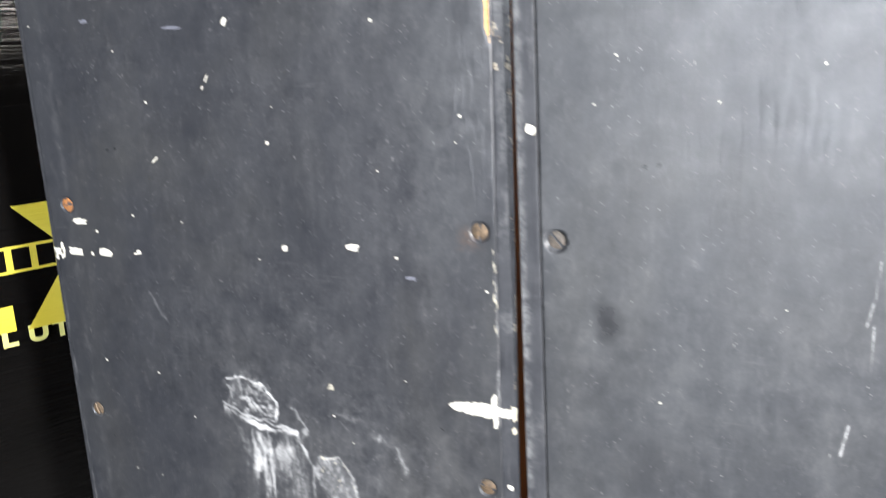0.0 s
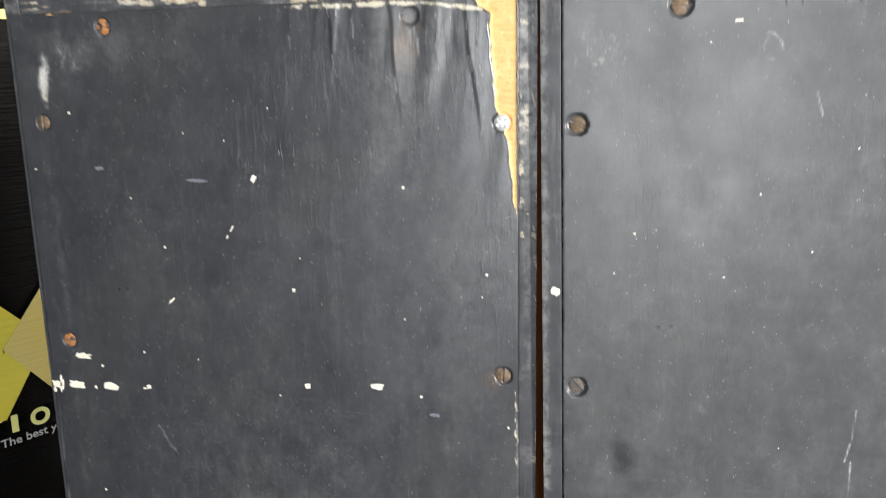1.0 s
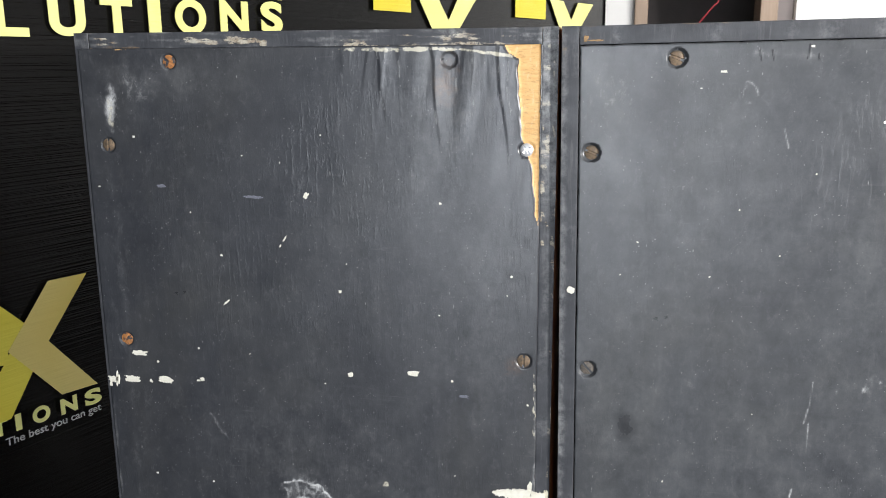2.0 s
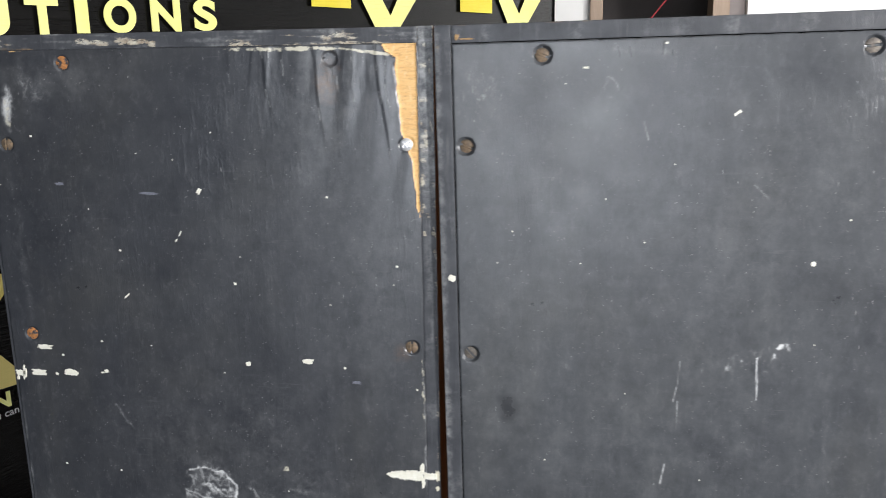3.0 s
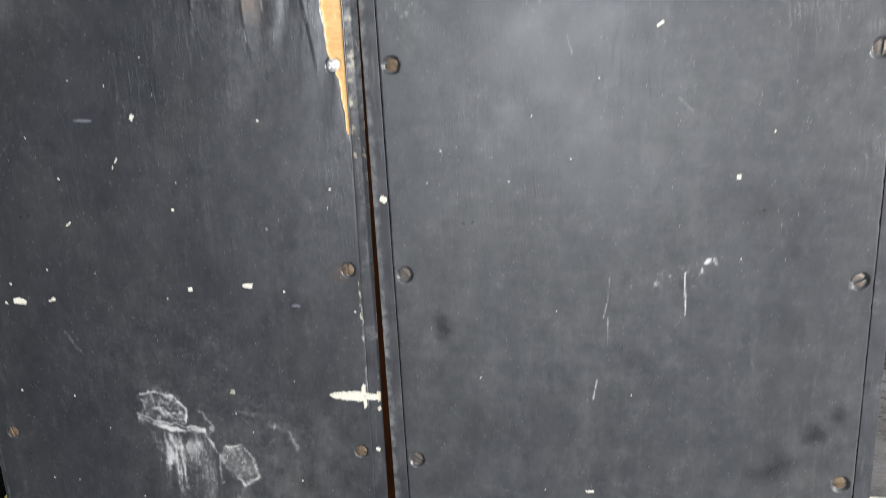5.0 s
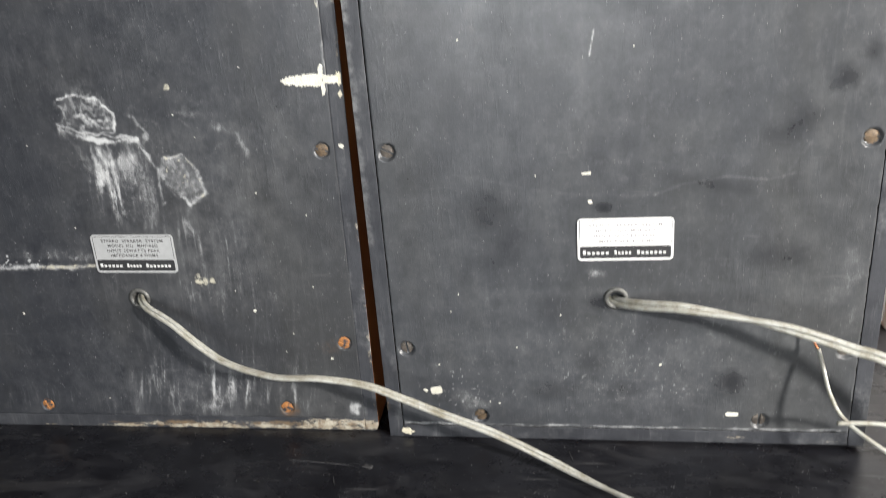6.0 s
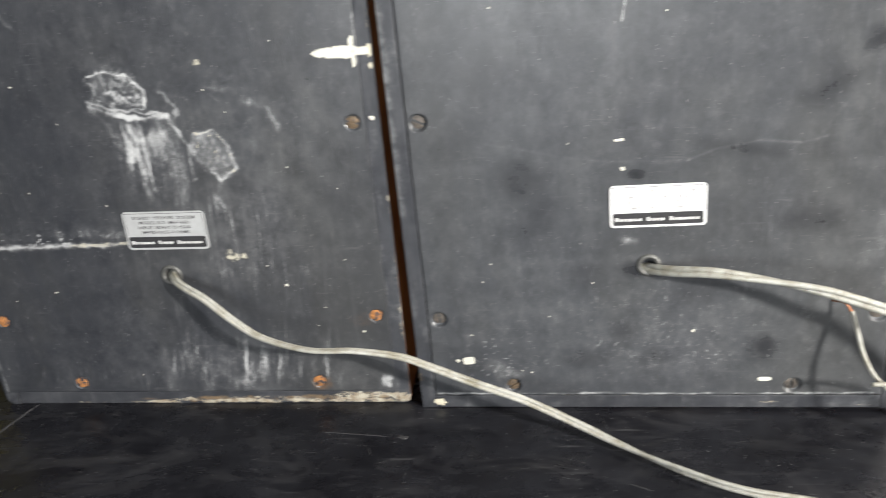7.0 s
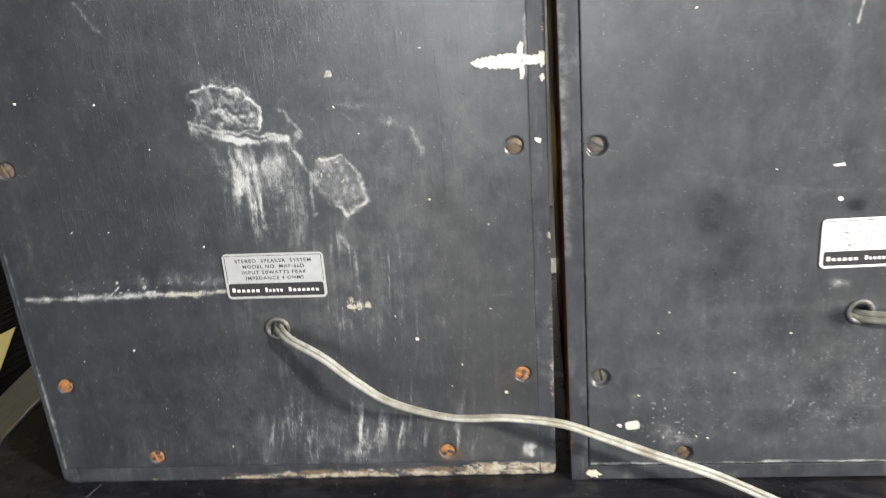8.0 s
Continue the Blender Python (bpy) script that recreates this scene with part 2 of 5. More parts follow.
def cable_material():
    n = Nodes("grubby_clear_cable_sleeve", (0.5, 0.48, 0.42), 0.34)
    grime = n.ramp(n.noise(70, 7, 0.75), 0.42, 0.66)
    colour = n.mix(grime, (0.40, 0.40, 0.365), (0.21, 0.195, 0.145))
    spots = n.ramp(n.noise(420, 5, 0.7), 0.58, 0.68, 0.0, 0.6)
    colour = n.mix(spots, colour, (0.13, 0.11, 0.075))
    n.bsdf.inputs["Subsurface Weight"].default_value = 0.12
    n.bsdf.inputs["Subsurface Radius"].default_value = (0.002, 0.002, 0.0015)
    n.bump(n.noise(500, 4, 0.7), 0.25, 0.0004)
    return n.paint(colour, n.ramp(n.noise(90), 0.3, 0.7, 0.26, 0.48))


CABLE = cable_material()
COPPER = plain("bare_copper", (0.55, 0.22, 0.10), (0.3, 0.12, 0.06), 0.4, 0.9, 500)


def table_material():
    n = Nodes("scratched_black_laminate", (0.014, 0.014, 0.016), 0.3)
    n.bsdf.inputs["Specular IOR Level"].default_value = 0.32
    blotch = n.ramp(n.noise(22, 7, 0.75, (0.6, 1, 1)), 0.38, 0.68)
    colour = n.mix(blotch, (0.005, 0.005, 0.007), (0.017, 0.018, 0.022))
    dust = n.ramp(n.noise(34, 8, 0.78, (0.45, 1, 1), 0.8), 0.50, 0.78)
    colour = n.mix(n.math("MULTIPLY", dust, 0.09), colour, (0.3, 0.3, 0.31))
    # towards the right: dust swirls plus the white wall's reflection, painted pale
    swirl = n.ramp(n.noise(9, 9, 0.75, (1, 0.5, 1), 0.3), 0.36, 0.72)
    side = n.add("ShaderNodeSeparateXYZ")
    n.link(n.coord, side.inputs[0])
    dust_and_sheen = n.math("MULTIPLY", swirl, n.ramp(side.outputs["X"], 0.36, 0.62))
    colour = n.mix(n.math("MULTIPLY", dust_and_sheen, 0.55), colour, (0.42, 0.43, 0.46))
    for angle, scale, cover, much in ((0.5, 70, 0.68, 0.09), (-0.5, 55, 0.69, 0.09), (1.25, 60, 0.68, 0.10), (-1.2, 90, 0.67, 0.08)):
        node = n.add("ShaderNodeTexNoise", Scale=scale, Detail=3.0, Distortion=0.3)
        n.link(n.stretched((0.2, 2.6, 1), (0, 0, angle)), node.inputs["Vector"])
        patch = n.ramp(n.noise(9, 3, 0.6), 0.45, 0.6)
        hair = n.math("MULTIPLY", n.ramp(node.outputs["Fac"], cover, cover + 0.05), patch)
        colour = n.mix(n.math("MULTIPLY", hair, much), colour, (0.4, 0.4, 0.41))
    for scale, size in ((95.0, 0.07), (160.0, 0.09), (260.0, 0.12), (420.0, 0.17)):
        cell = n.add("ShaderNodeTexVoronoi", Scale=scale)
        n.link(n.coord, cell.inputs["Vector"])
        speck = n.math("MULTIPLY", n.ramp(cell.outputs["Distance"], 0.5 * size, size, 1.0, 0.0), n.ramp(n.noise(scale * 0.3, 2, 0.5), 0.57, 0.64))
        colour = n.mix(n.math("MULTIPLY", speck, 0.5), colour, (0.45, 0.45, 0.45))
    n.bump(n.noise(320, 3, 0.6), 0.08, 0.0003)
    rough = n.math("ADD", n.ramp(n.noise(18, 5, 0.7), 0.3, 0.7, 0.2, 0.36), n.math("MULTIPLY", dust, 0.3))
    return n.paint(colour, rough)


TABLE_BLACK = table_material()
TRIM = plain("brushed_aluminium_trim", (0.55, 0.55, 0.53), (0.42, 0.42, 0.40), 0.42, 0.8, 40, 0.2, 0.0004, (8, 1, 1))
WALL_WHITE = plain("white_wall_paint", (0.80, 0.80, 0.79), (0.74, 0.74, 0.73), 0.7, 0.0, 6, 0.1)
# for the unseen west and south walls, dark to hold down bounced light
WALL_LOW_BOUNCE = plain("unseen_low_bounce_wall", (0.19, 0.185, 0.18), (0.15, 0.146, 0.142), 0.7, 0.0, 6, 0.1)
CEILING_WHITE = plain("white_ceiling_paint", (0.5, 0.5, 0.5), (0.46, 0.46, 0.46), 0.8, 0.0, 5, 0.1)
FLOOR_TILE = plain("grey_floor", (0.10, 0.098, 0.095), (0.075, 0.073, 0.07), 0.5, 0.0, 5, 0.1)
DOOR_WOOD = plain("pale_brown_door_wood", (0.34, 0.255, 0.19), (0.26, 0.19, 0.135), 0.5, 0.0, 12, 0.2, 0.0005, (6, 6, 0.6))
# dark tone stands in for the lack of light beyond the doorway
DIM_ROOM_TONE = plain("dim_room_wall", (0.20, 0.175, 0.17), (0.15, 0.135, 0.13), 0.7, 0.0, 5)
RED_SLEEVE = plain("red_wire_sleeve", (0.30, 0.03, 0.04), (0.24, 0.02, 0.03), 0.45)
GREY_PLASTIC = plain("light_grey_plastic", (0.55, 0.55, 0.53), (0.48, 0.48, 0.46), 0.5)


def banner_material(name, colour, other, rough):
    n = Nodes(name, colour, rough)
    n.bsdf.inputs["Specular IOR Level"].default_value = 0.24
    n.bump(n.math("ADD", n.noise(1, 2, 0.5, (2, 2, 420)), n.math("MULTIPLY", n.noise(60, 4, 0.6, (1, 1, 2.2)), 0.5)), 0.7, 0.0013)
    return n.paint(n.mix(n.ramp(n.noise(5, 2), 0.35, 0.65), colour, other), n.ramp(n.noise(9), 0.3, 0.7, rough - 0.05, rough + 0.08))


BANNER_BLACK = banner_material("glossy_black_vinyl", (0.003, 0.0029, 0.0028), (0.005, 0.0047, 0.0045), 0.17)
BANNER_YELLOW = banner_material("printed_yellow_vinyl", (0.72, 0.60, 0.05), (0.78, 0.68, 0.10), 0.4)
BANNER_GOLD = banner_material("printed_gold_vinyl", (0.66, 0.50, 0.10), (0.74, 0.62, 0.24), 0.4)
BANNER_LETTER = banner_material("printed_pale_yellow_vinyl", (0.80, 0.78, 0.25), (0.82, 0.80, 0.32), 0.4)
BANNER_GREY = banner_material("printed_grey_vinyl", (0.45, 0.45, 0.45), (0.5, 0.5, 0.5), 0.4)


def cloth_material():
    n = Nodes("cream_cloth", (0.6, 0.56, 0.46), 0.9)
    weave = n.noise(500, 2, 0.5)
    n.bump(weave, 0.4, 0.0008)
    return n.paint(n.mix(n.ramp(n.noise(18, 4), 0.35, 0.65), (0.44, 0.415, 0.35), (0.27, 0.235, 0.165)))


CLOTH = cloth_material()

# ---- mesh helpers ----


def mesh_object(name, bm, material, parent=None, label="", smooth=False):
    data = bpy.data.meshes.new(name)
    bm.to_mesh(data)
    bm.free()
    if smooth:
        data.polygons.foreach_set("use_smooth", [True] * len(data.polygons))
    data.materials.append(material)
    ob = new(name, data)
    if parent:
        ob.parent = parent
    return tagged(ob, label) if label else ob


def part(name, bm, material, parent, label="", smooth=False):
    return mesh_object(name, bm, material, parent, label, smooth)


def add_box(bm, x0, y0, z0, x1, y1, z1, bevel=0.0, segments=2):
    made = bmesh.ops.create_cube(bm, size=1.0)["verts"]
    for v in made:
        v.co = Vector((x0 + (v.co.x + 0.5) * (x1 - x0), y0 + (v.co.y + 0.5) * (y1 - y0), z0 + (v.co.z + 0.5) * (z1 - z0)))
    if bevel:
        edges = list({e for v in made for e in v.link_edges})
        bmesh.ops.bevel(bm, geom=edges, offset=bevel, segments=segments, affect="EDGES", profile=0.5)
    return bm


def box(x0, y0, z0, x1, y1, z1, bevel=0.0):
    return add_box(bmesh.new(), x0, y0, z0, x1, y1, z1, bevel)


def slab(outline, depth, place):
    """A flat piece from an outline of (u, z), depth thick; place maps (u, depth, z) into space. The face looks along -depth."""
    bm = bmesh.new()
    front = [bm.verts.new(place(u, -depth, z)) for u, z in outline]
    back = [bm.verts.new(place(u, 0.0, z)) for u, z in outline]
    bm.faces.new(front)
    count = len(outline)
    for a in range(count):
        b = (a + 1) % count
        bm.faces.new((front[b], front[a], back[a], back[b]))
    bmesh.ops.recalc_face_normals(bm, faces=bm.faces)
    return bm


def tube_mesh(points, radius, sides=10, steps=8, offset=0.0, turns=()):
    """A round tube along a smooth line through the points; offset sets it beside that line, at the angle that turns gives for each point."""
    pts = [Vector(p) for p in points]
    line = []
    for a in range(len(pts) - 1):
        p0, p1, p2, p3 = pts[max(a - 1, 0)], pts[a], pts[a + 1], pts[min(a + 2, len(pts) - 1)]
        for k in range(steps):
            s = k / steps
            line.append(0.5 * ((2 * p1) + (p2 - p0) * s + (2 * p0 - 5 * p1 + 4 * p2 - p3) * s * s + (3 * p1 - p0 - 3 * p2 + p3) * s**3))
    line.append(pts[-1])
    bm, rings = bmesh.new(), []
    for a, p in enumerate(line):
        way = (line[min(a + 1, len(line) - 1)] - line[max(a - 1, 0)]).normalized()
        side = way.cross(Vector((0, -1, 0.35))).normalized()
        up = side.cross(way)
        angle = float(np.interp(a / steps, range(len(turns)), turns)) if len(turns) else 0.0
        middle = p + offset * (math.cos(angle) * side + math.sin(angle) * up)
        rings.append([bm.verts.new(middle + radius * (math.cos(2 * math.pi * k / sides) * side + math.sin(2 * math.pi * k / sides) * up)) for k in range(sides)])
    for r, s in zip(rings, rings[1:]):
        for k in range(sides):
            bm.faces.new((r[k], r[(k + 1) % sides], s[(k + 1) % sides], s[k]))
    bm.faces.new(rings[0][::-1])
    bm.faces.new(rings[-1])
    bmesh.ops.recalc_face_normals(bm, faces=bm.faces)
    return bm


def letters(text, size, spacing=1.0, bold=0.0):
    """Flat letters in the built-in font, as a bmesh in the plane of x and y, and their width."""
    data = bpy.data.curves.new("lettering", "FONT")
    data.body, data.size, data.space_character, data.offset = text, size, spacing, bold
    data.extrude = size * 0.01
    ob = new("lettering", data)
    mesh = bpy.data.meshes.new_from_object(ob.evaluated_get(bpy.context.evaluated_depsgraph_get()))
    bm = bmesh.new()
    bm.from_mesh(mesh)
    bpy.data.objects.remove(ob)
    bpy.data.curves.remove(data)
    bpy.data.meshes.remove(mesh)
    xs = [v.co.x for v in bm.verts]
    return bm, min(xs), max(xs)


def write_on(text, u, z, width, size, place, spacing=1.0, bold=0.0, tall=1.0):
    """Letters set into the plane of place(u, depth, z), stretched to the width from u on, on the base line z."""
    bm, low, high = letters(text, size, spacing, bold)
    k = width / (high - low)
    for v in bm.verts:
        v.co = place(u + (v.co.x - low) * k, -v.co.z, z + v.co.y * tall)
    return bm


# ---- wear fields on a panel, in millimetres ----


def lattice(U, Z, su, sz, seed):
    """Smooth random values from 0 to 1 with cells su by sz."""
    rng = np.random.default_rng(seed)
    grid = rng.random((140, 140))
    a, b = U / su + 3, Z / sz + 3
    i, j = np.floor(a).astype(int) % 138, np.floor(b).astype(int) % 138
    f, g = a - np.floor(a), b - np.floor(b)
    f, g = f * f * (3 - 2 * f), g * g * (3 - 2 * g)
    return (grid[i, j] * (1 - f) + grid[i + 1, j] * f) * (1 - g) + (grid[i, j + 1] * (1 - f) + grid[i + 1, j + 1] * f) * g


def ragged(U, Z, seed):
    return 0.6 * lattice(U, Z, 9, 9, seed) + 0.4 * lattice(U, Z, 3.5, 3.5, seed + 1) - 0.5


def blob(U, Z, u, z, a, b, turn=0.0, edge=0.5, rag=0.7, seed=1):
    c, s = math.cos(radians(turn)), math.sin(radians(turn))
    x, y = (U - u) * c + (Z - z) * s, -(U - u) * s + (Z - z) * c
    return np.clip((1 - np.sqrt((x / a) ** 2 + (y / b) ** 2) + rag * ragged(U, Z, seed)) / edge, 0, 1)


def stroke(U, Z, line, width, edge=0.6, rag=0.4, seed=1):
    """A mark along a line of (u, z) corners."""
    near = np.full(U.shape, 1e9)
    for (u0, z0), (u1, z1) in zip(line, line[1:]):
        du, dz = u1 - u0, z1 - z0
        k = np.clip(((U - u0) * du + (Z - z0) * dz) / (du * du + dz * dz), 0, 1)
        near = np.minimum(near, np.hypot(U - u0 - k * du, Z - z0 - k * dz))
    return np.clip((1 - near / width + rag * ragged(U, Z, seed)) / edge, 0, 1)


def warped(U, Z, much, seed):
    """The same places, shaken about, so that marks laid on them come out torn and wandering."""
    a = much * (1.3 * lattice(U, Z, 11, 11, seed) + 0.8 * lattice(U, Z, 4.5, 4.5, seed + 1) + 0.5 * lattice(U, Z, 2.2, 2.2, seed + 2) - 1.3)
    b = much * (1.3 * lattice(U, Z, 11, 11, seed + 3) + 0.8 * lattice(U, Z, 4.5, 4.5, seed + 4) + 0.5 * lattice(U, Z, 2.2, 2.2, seed + 5) - 1.3)
    return U + a, Z + b


def runs(U, Z, u0, u1, top, low, seed, lean=0.0):
    """Thin upright runs of dried liquid that start near top and thin out towards low."""
    X = U - lean * (top - Z) + 2.0 * lattice(U, Z, 12, 25, seed + 1)
    fine = np.clip(1 - np.abs(lattice(X, Z, 4.0, 45, seed) - 0.5) * 8, 0, 1) + 0.8 * np.clip(1 - np.abs(lattice(X, Z, 2.2, 30, seed + 2) - 0.5) * 5, 0, 1)
    across = np.clip((X - u0) / 9, 0, 1) * np.clip((u1 - X) / 9, 0, 1)
    start = top - 0.5 * (top - low) * lattice(X, 0 * Z, 7, 7, seed + 9) ** 1.5
    length = low + 0.6 * (top - low) * lattice(X, 0 * Z, 6, 6, seed + 5)
    body = np.clip((Z - length) / (0.3 * (top - low)), 0, 1) * np.clip((start - Z) / (0.3 * (top - low)), 0, 1)
    return fine * across * body * (0.25 + 0.9 * lattice(X, Z, 9, 14, seed + 8))


WIDTH, HEIGHT, DEPTH, BOARD = 0.320, 0.5643, 0.27, 0.0095
SCREW_U = (17.5, 66.0, 253.5, 302.0)
SCREW_Z = (18.0, 72.0, 212.0, 352.5, 491.0, 546.0)
SCREWS = [(u, z) for u in (SCREW_U[0], SCREW_U[3]) for z in SCREW_Z[1:5]] + [(u, z) for u in SCREW_U[1:3] for z in (SCREW_Z[0], SCREW_Z[5])]


def panel_mesh(name, gap, fields, holes, sunk, lip, sink_radius, lap):
    """The back board as a fine sheet: its relief, screw sinks and wear are functions of the place on it."""
    lo_u, hi_u, lo_z, hi_z = 1000 * BOARD + gap, 1000 * (WIDTH - BOARD) - gap, 1000 * BOARD + gap, 1000 * (HEIGHT - BOARD) - gap
    if lap:
        lo_u = lap
    nu, nz = int((hi_u - lo_u) / 0.85) + 1, int((hi_z - lo_z) / 0.85) + 1
    U, Z = np.meshgrid(np.linspace(lo_u, hi_u, nu), np.linspace(lo_z, hi_z, nz), indexing="ij")
    values = fields(U, Z)
    Y = -values.pop("height") - (0.08 if lap else 0.0)
    edge = np.minimum(np.minimum(U - lo_u, hi_u - U), np.minimum(Z - lo_z, hi_z - Z))
    Y = Y + np.where(edge < 0.5, lip, 0.0)
    bite = np.where(edge < 0.4, 0.45 * gap + 0.3 * (lattice(U, Z, 7, 7, 501) - 0.5) + 0.35 * (lattice(U, Z, 2.4, 2.4, 502) > 0.74), 0.0) * (gap > 0.2)
    U, Z = U + bite * ((U - lo_u < 0.4) * 1.0 - (hi_u - U < 0.4)), Z + bite * ((Z - lo_z < 0.4) * 1.0 - (hi_z - Z < 0.4))
    for u, z, r, deep in [(u, z, sink_radius, sunk) for u, z in SCREWS] + holes:
        d = np.hypot(U - u, Z - z) + 1e-9
        rim = np.abs(d - r) < 0.6
        inner = (d < r - 0.6) & (d > r - 1.7)
        goal = np.where(rim, r, np.where(inner, r - 0.25, d))
        U, Z = u + (U - u) * goal / d, z + (Z - z) * goal / d
        Y = np.where(d < r - 0.6, Y + deep, Y)
    low = np.stack([U, Y, Z], -1).reshape(-1, 3) / 1000
    n = np.arange(nu * nz).reshape(nu, nz)
    quads = np.stack([n[:-1, :-1], n[1:, :-1], n[1:, 1:], n[:-1, 1:]], -1).reshape(-1, 4)
    ring = np.concatenate([n[:, 0], n[-1, 1:], n[-2::-1, -1], n[0, -2:0:-1]])
    back = low[ring].copy()
    back[:, 1] = 0.009
    m = len(low) + np.arange(len(ring))
    nxt = np.roll(np.arange(len(ring)), -1)
    rims = np.stack([ring, m, m[nxt], ring[nxt]], -1)
    faces = np.concatenate([quads, rims])
    data = bpy.data.meshes.new(name)
    data.vertices.add(len(low) + len(ring))
    data.vertices.foreach_set("co", np.concatenate([low, back]).ravel())
    data.loops.add(4 * len(faces))
    data.loops.foreach_set("vertex_index", faces.ravel().astype(np.int32))
    data.polygons.add(len(faces))
    data.polygons.foreach_set("loop_start", np.arange(0, 4 * len(faces), 4, dtype=np.int32))
    data.polygons.foreach_set("use_smooth", np.ones(len(faces), dtype=bool))
    data.update(calc_edges=True)
    for key, field in values.items():
        layer = data.attributes.new(key, "FLOAT", "POINT")
        layer.data.foreach_set("value", np.concatenate([field.ravel(), np.zeros(len(ring))]).astype(np.float32))
    data.materials.append(BLACK_PAINT if sunk < 1 else GREY_BLACK_PAINT)
    return data


def board_mesh(name, x0, y0, z0, x1, y1, z1, wear, material):
    """A board of the carcase with rounded worn edges, cut fine along its length so that it can carry wear."""
    bm = box(x0, y0, z0, x1, y1, z1)
    long_x = (x1 - x0) > (z1 - z0)
    size, normal = (x1 - x0, (1, 0, 0)) if long_x else (z1 - z0, (0, 0, 1))
    bmesh.ops.bevel(bm, geom=list(bm.edges), offset=0.0002, segments=2, affect="EDGES", profile=0.5)
    count = int(size / 0.003)
    for k in range(1, count):
        at = (x0 + size * k / count, 0, 0) if long_x else (0, 0, z0 + size * k / count)
        bmesh.ops.bisect_plane(bm, geom=list(bm.verts) + list(bm.edges) + list(bm.faces), plane_co=at, plane_no=normal)
    thick = z1 - z0 if long_x else x1 - x0
    for k in range(1, 8):
        at = (0, 0, z0 + thick * k / 8) if long_x else (x0 + thick * k / 8, 0, 0)
        bmesh.ops.bisect_plane(bm, geom=list(bm.verts) + list(bm.edges) + list(bm.faces), plane_co=at, plane_no=(0, 0, 1) if long_x else (1, 0, 0))
    data = bpy.data.meshes.new(name)
    bm.to_mesh(data)
    bm.free()
    co = np.empty(3 * len(data.vertices))
    data.vertices.foreach_get("co", co)
    co = co.reshape(-1, 3)
    # small dents along the edges
    co[:, 1] += 0.0006 * np.clip(lattice(co[:, 0] * 1000, co[:, 2] * 1000, 5, 5, 7) - 0.6, 0, 1) * (co[:, 1] < y0 + 0.002)
    if wear is worn_edges:
        # the knocked-off lower corners
        for sign, corner in ((1, x1), (-1, x0)):
            if not long_x and (corner > WIDTH / 2) == (sign > 0):
                r = 0.0055
                away = np.stack([np.maximum(sign * (co[:, 0] - corner) + r, 0), np.maximum(z0 + r - co[:, 2], 0)], -1)
                far = np.hypot(away[:, 0], away[:, 1])
                k = np.where((away.min(axis=1) > 0) & (far > r), r / np.maximum(far, 1e-9), 1.0)
                co[:, 0] += sign * away[:, 0] * (k - 1)
                co[:, 2] -= away[:, 1] * (k - 1)
    data.vertices.foreach_set("co", co.ravel())
    if wear:
        for key, field in wear(co[:, 0] * 1000, co[:, 2] * 1000).items():
            layer = data.attributes.new(key, "FLOAT", "POINT")
            layer.data.foreach_set("value", (field * (co[:, 1] < y0 + 0.004)).astype(np.float32))
    for m in material:
        data.materials.append(m)
    for p in data.polygons:
        p.use_smooth = True
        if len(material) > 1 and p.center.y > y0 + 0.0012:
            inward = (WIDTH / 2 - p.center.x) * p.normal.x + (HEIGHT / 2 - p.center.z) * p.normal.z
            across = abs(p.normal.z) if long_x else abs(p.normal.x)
            # inward faces go near-black: shade in the seam put into the colour
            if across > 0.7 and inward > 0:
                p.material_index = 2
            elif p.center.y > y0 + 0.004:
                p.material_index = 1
    return data


def screw_head_mesh(name, radius, dome, cross, material, slot_deep=0.0011):
    """A domed screw head with a sawn slot, or with a cross, facing -y."""
    cols = [-1, -0.9, -0.7, -0.45, -0.2, -0.13, 0.13, 0.2, 0.45, 0.7, 0.9, 1]
    bm, rows = bmesh.new(), []
    for x in cols:
        half = math.sqrt(max(0.0, 1.0 - x * x)) + 0.02
        row = []
        for y in cols:
            d2 = min(1.0, x * x + (y * half) ** 2)
            high = dome * (1 - d2) - 0.0006 * (d2 > 0.95)
            slot = abs(x) < 0.15 and (not cross or abs(y * half) < 0.62)
            if cross and abs(y * half) < 0.15 and abs(x) < 0.62:
                slot = True
            row.append(bm.verts.new((radius * x, -high + (slot_deep if slot else 0.0), radius * y * half)))
        rows.append(row)
    for a in range(len(cols) - 1):
        for b in range(len(cols) - 1):
            bm.faces.new((rows[a][b], rows[a + 1][b], rows[a + 1][b + 1], rows[a][b + 1]))
    rim = [bm.verts.new((1.0 * radius * math.cos(k * math.pi / 12), 0.0025, 1.0 * radius * math.sin(k * math.pi / 12))) for k in range(24)]
    top = [bm.verts.new((1.0 * radius * math.cos(k * math.pi / 12), 0.0006, 1.0 * radius * math.sin(k * math.pi / 12))) for k in range(24)]
    for k in range(24):
        bm.faces.new((top[k], rim[k], rim[(k + 1) % 24], top[(k + 1) % 24]))
    bmesh.ops.recalc_face_normals(bm, faces=bm.faces)
    data = bpy.data.meshes.new(name)
    bm.to_mesh(data)
    bm.free()
    data.materials.append(material)
    return data


HEADS = {
    "rust": screw_head_mesh("rusty_head", 0.0046, 0.0007, False, RUST, 0.00035),
    "steel": screw_head_mesh("steel_head", 0.0045, 0.0008, False, DULL_STEEL),
    "brass": screw_head_mesh("brassy_head", 0.0045, 0.0008, False, OLD_BRASS, 0.0007),
    "zinc": screw_head_mesh("zinc_head", 0.0042, 0.0016, True, ZINC),
}


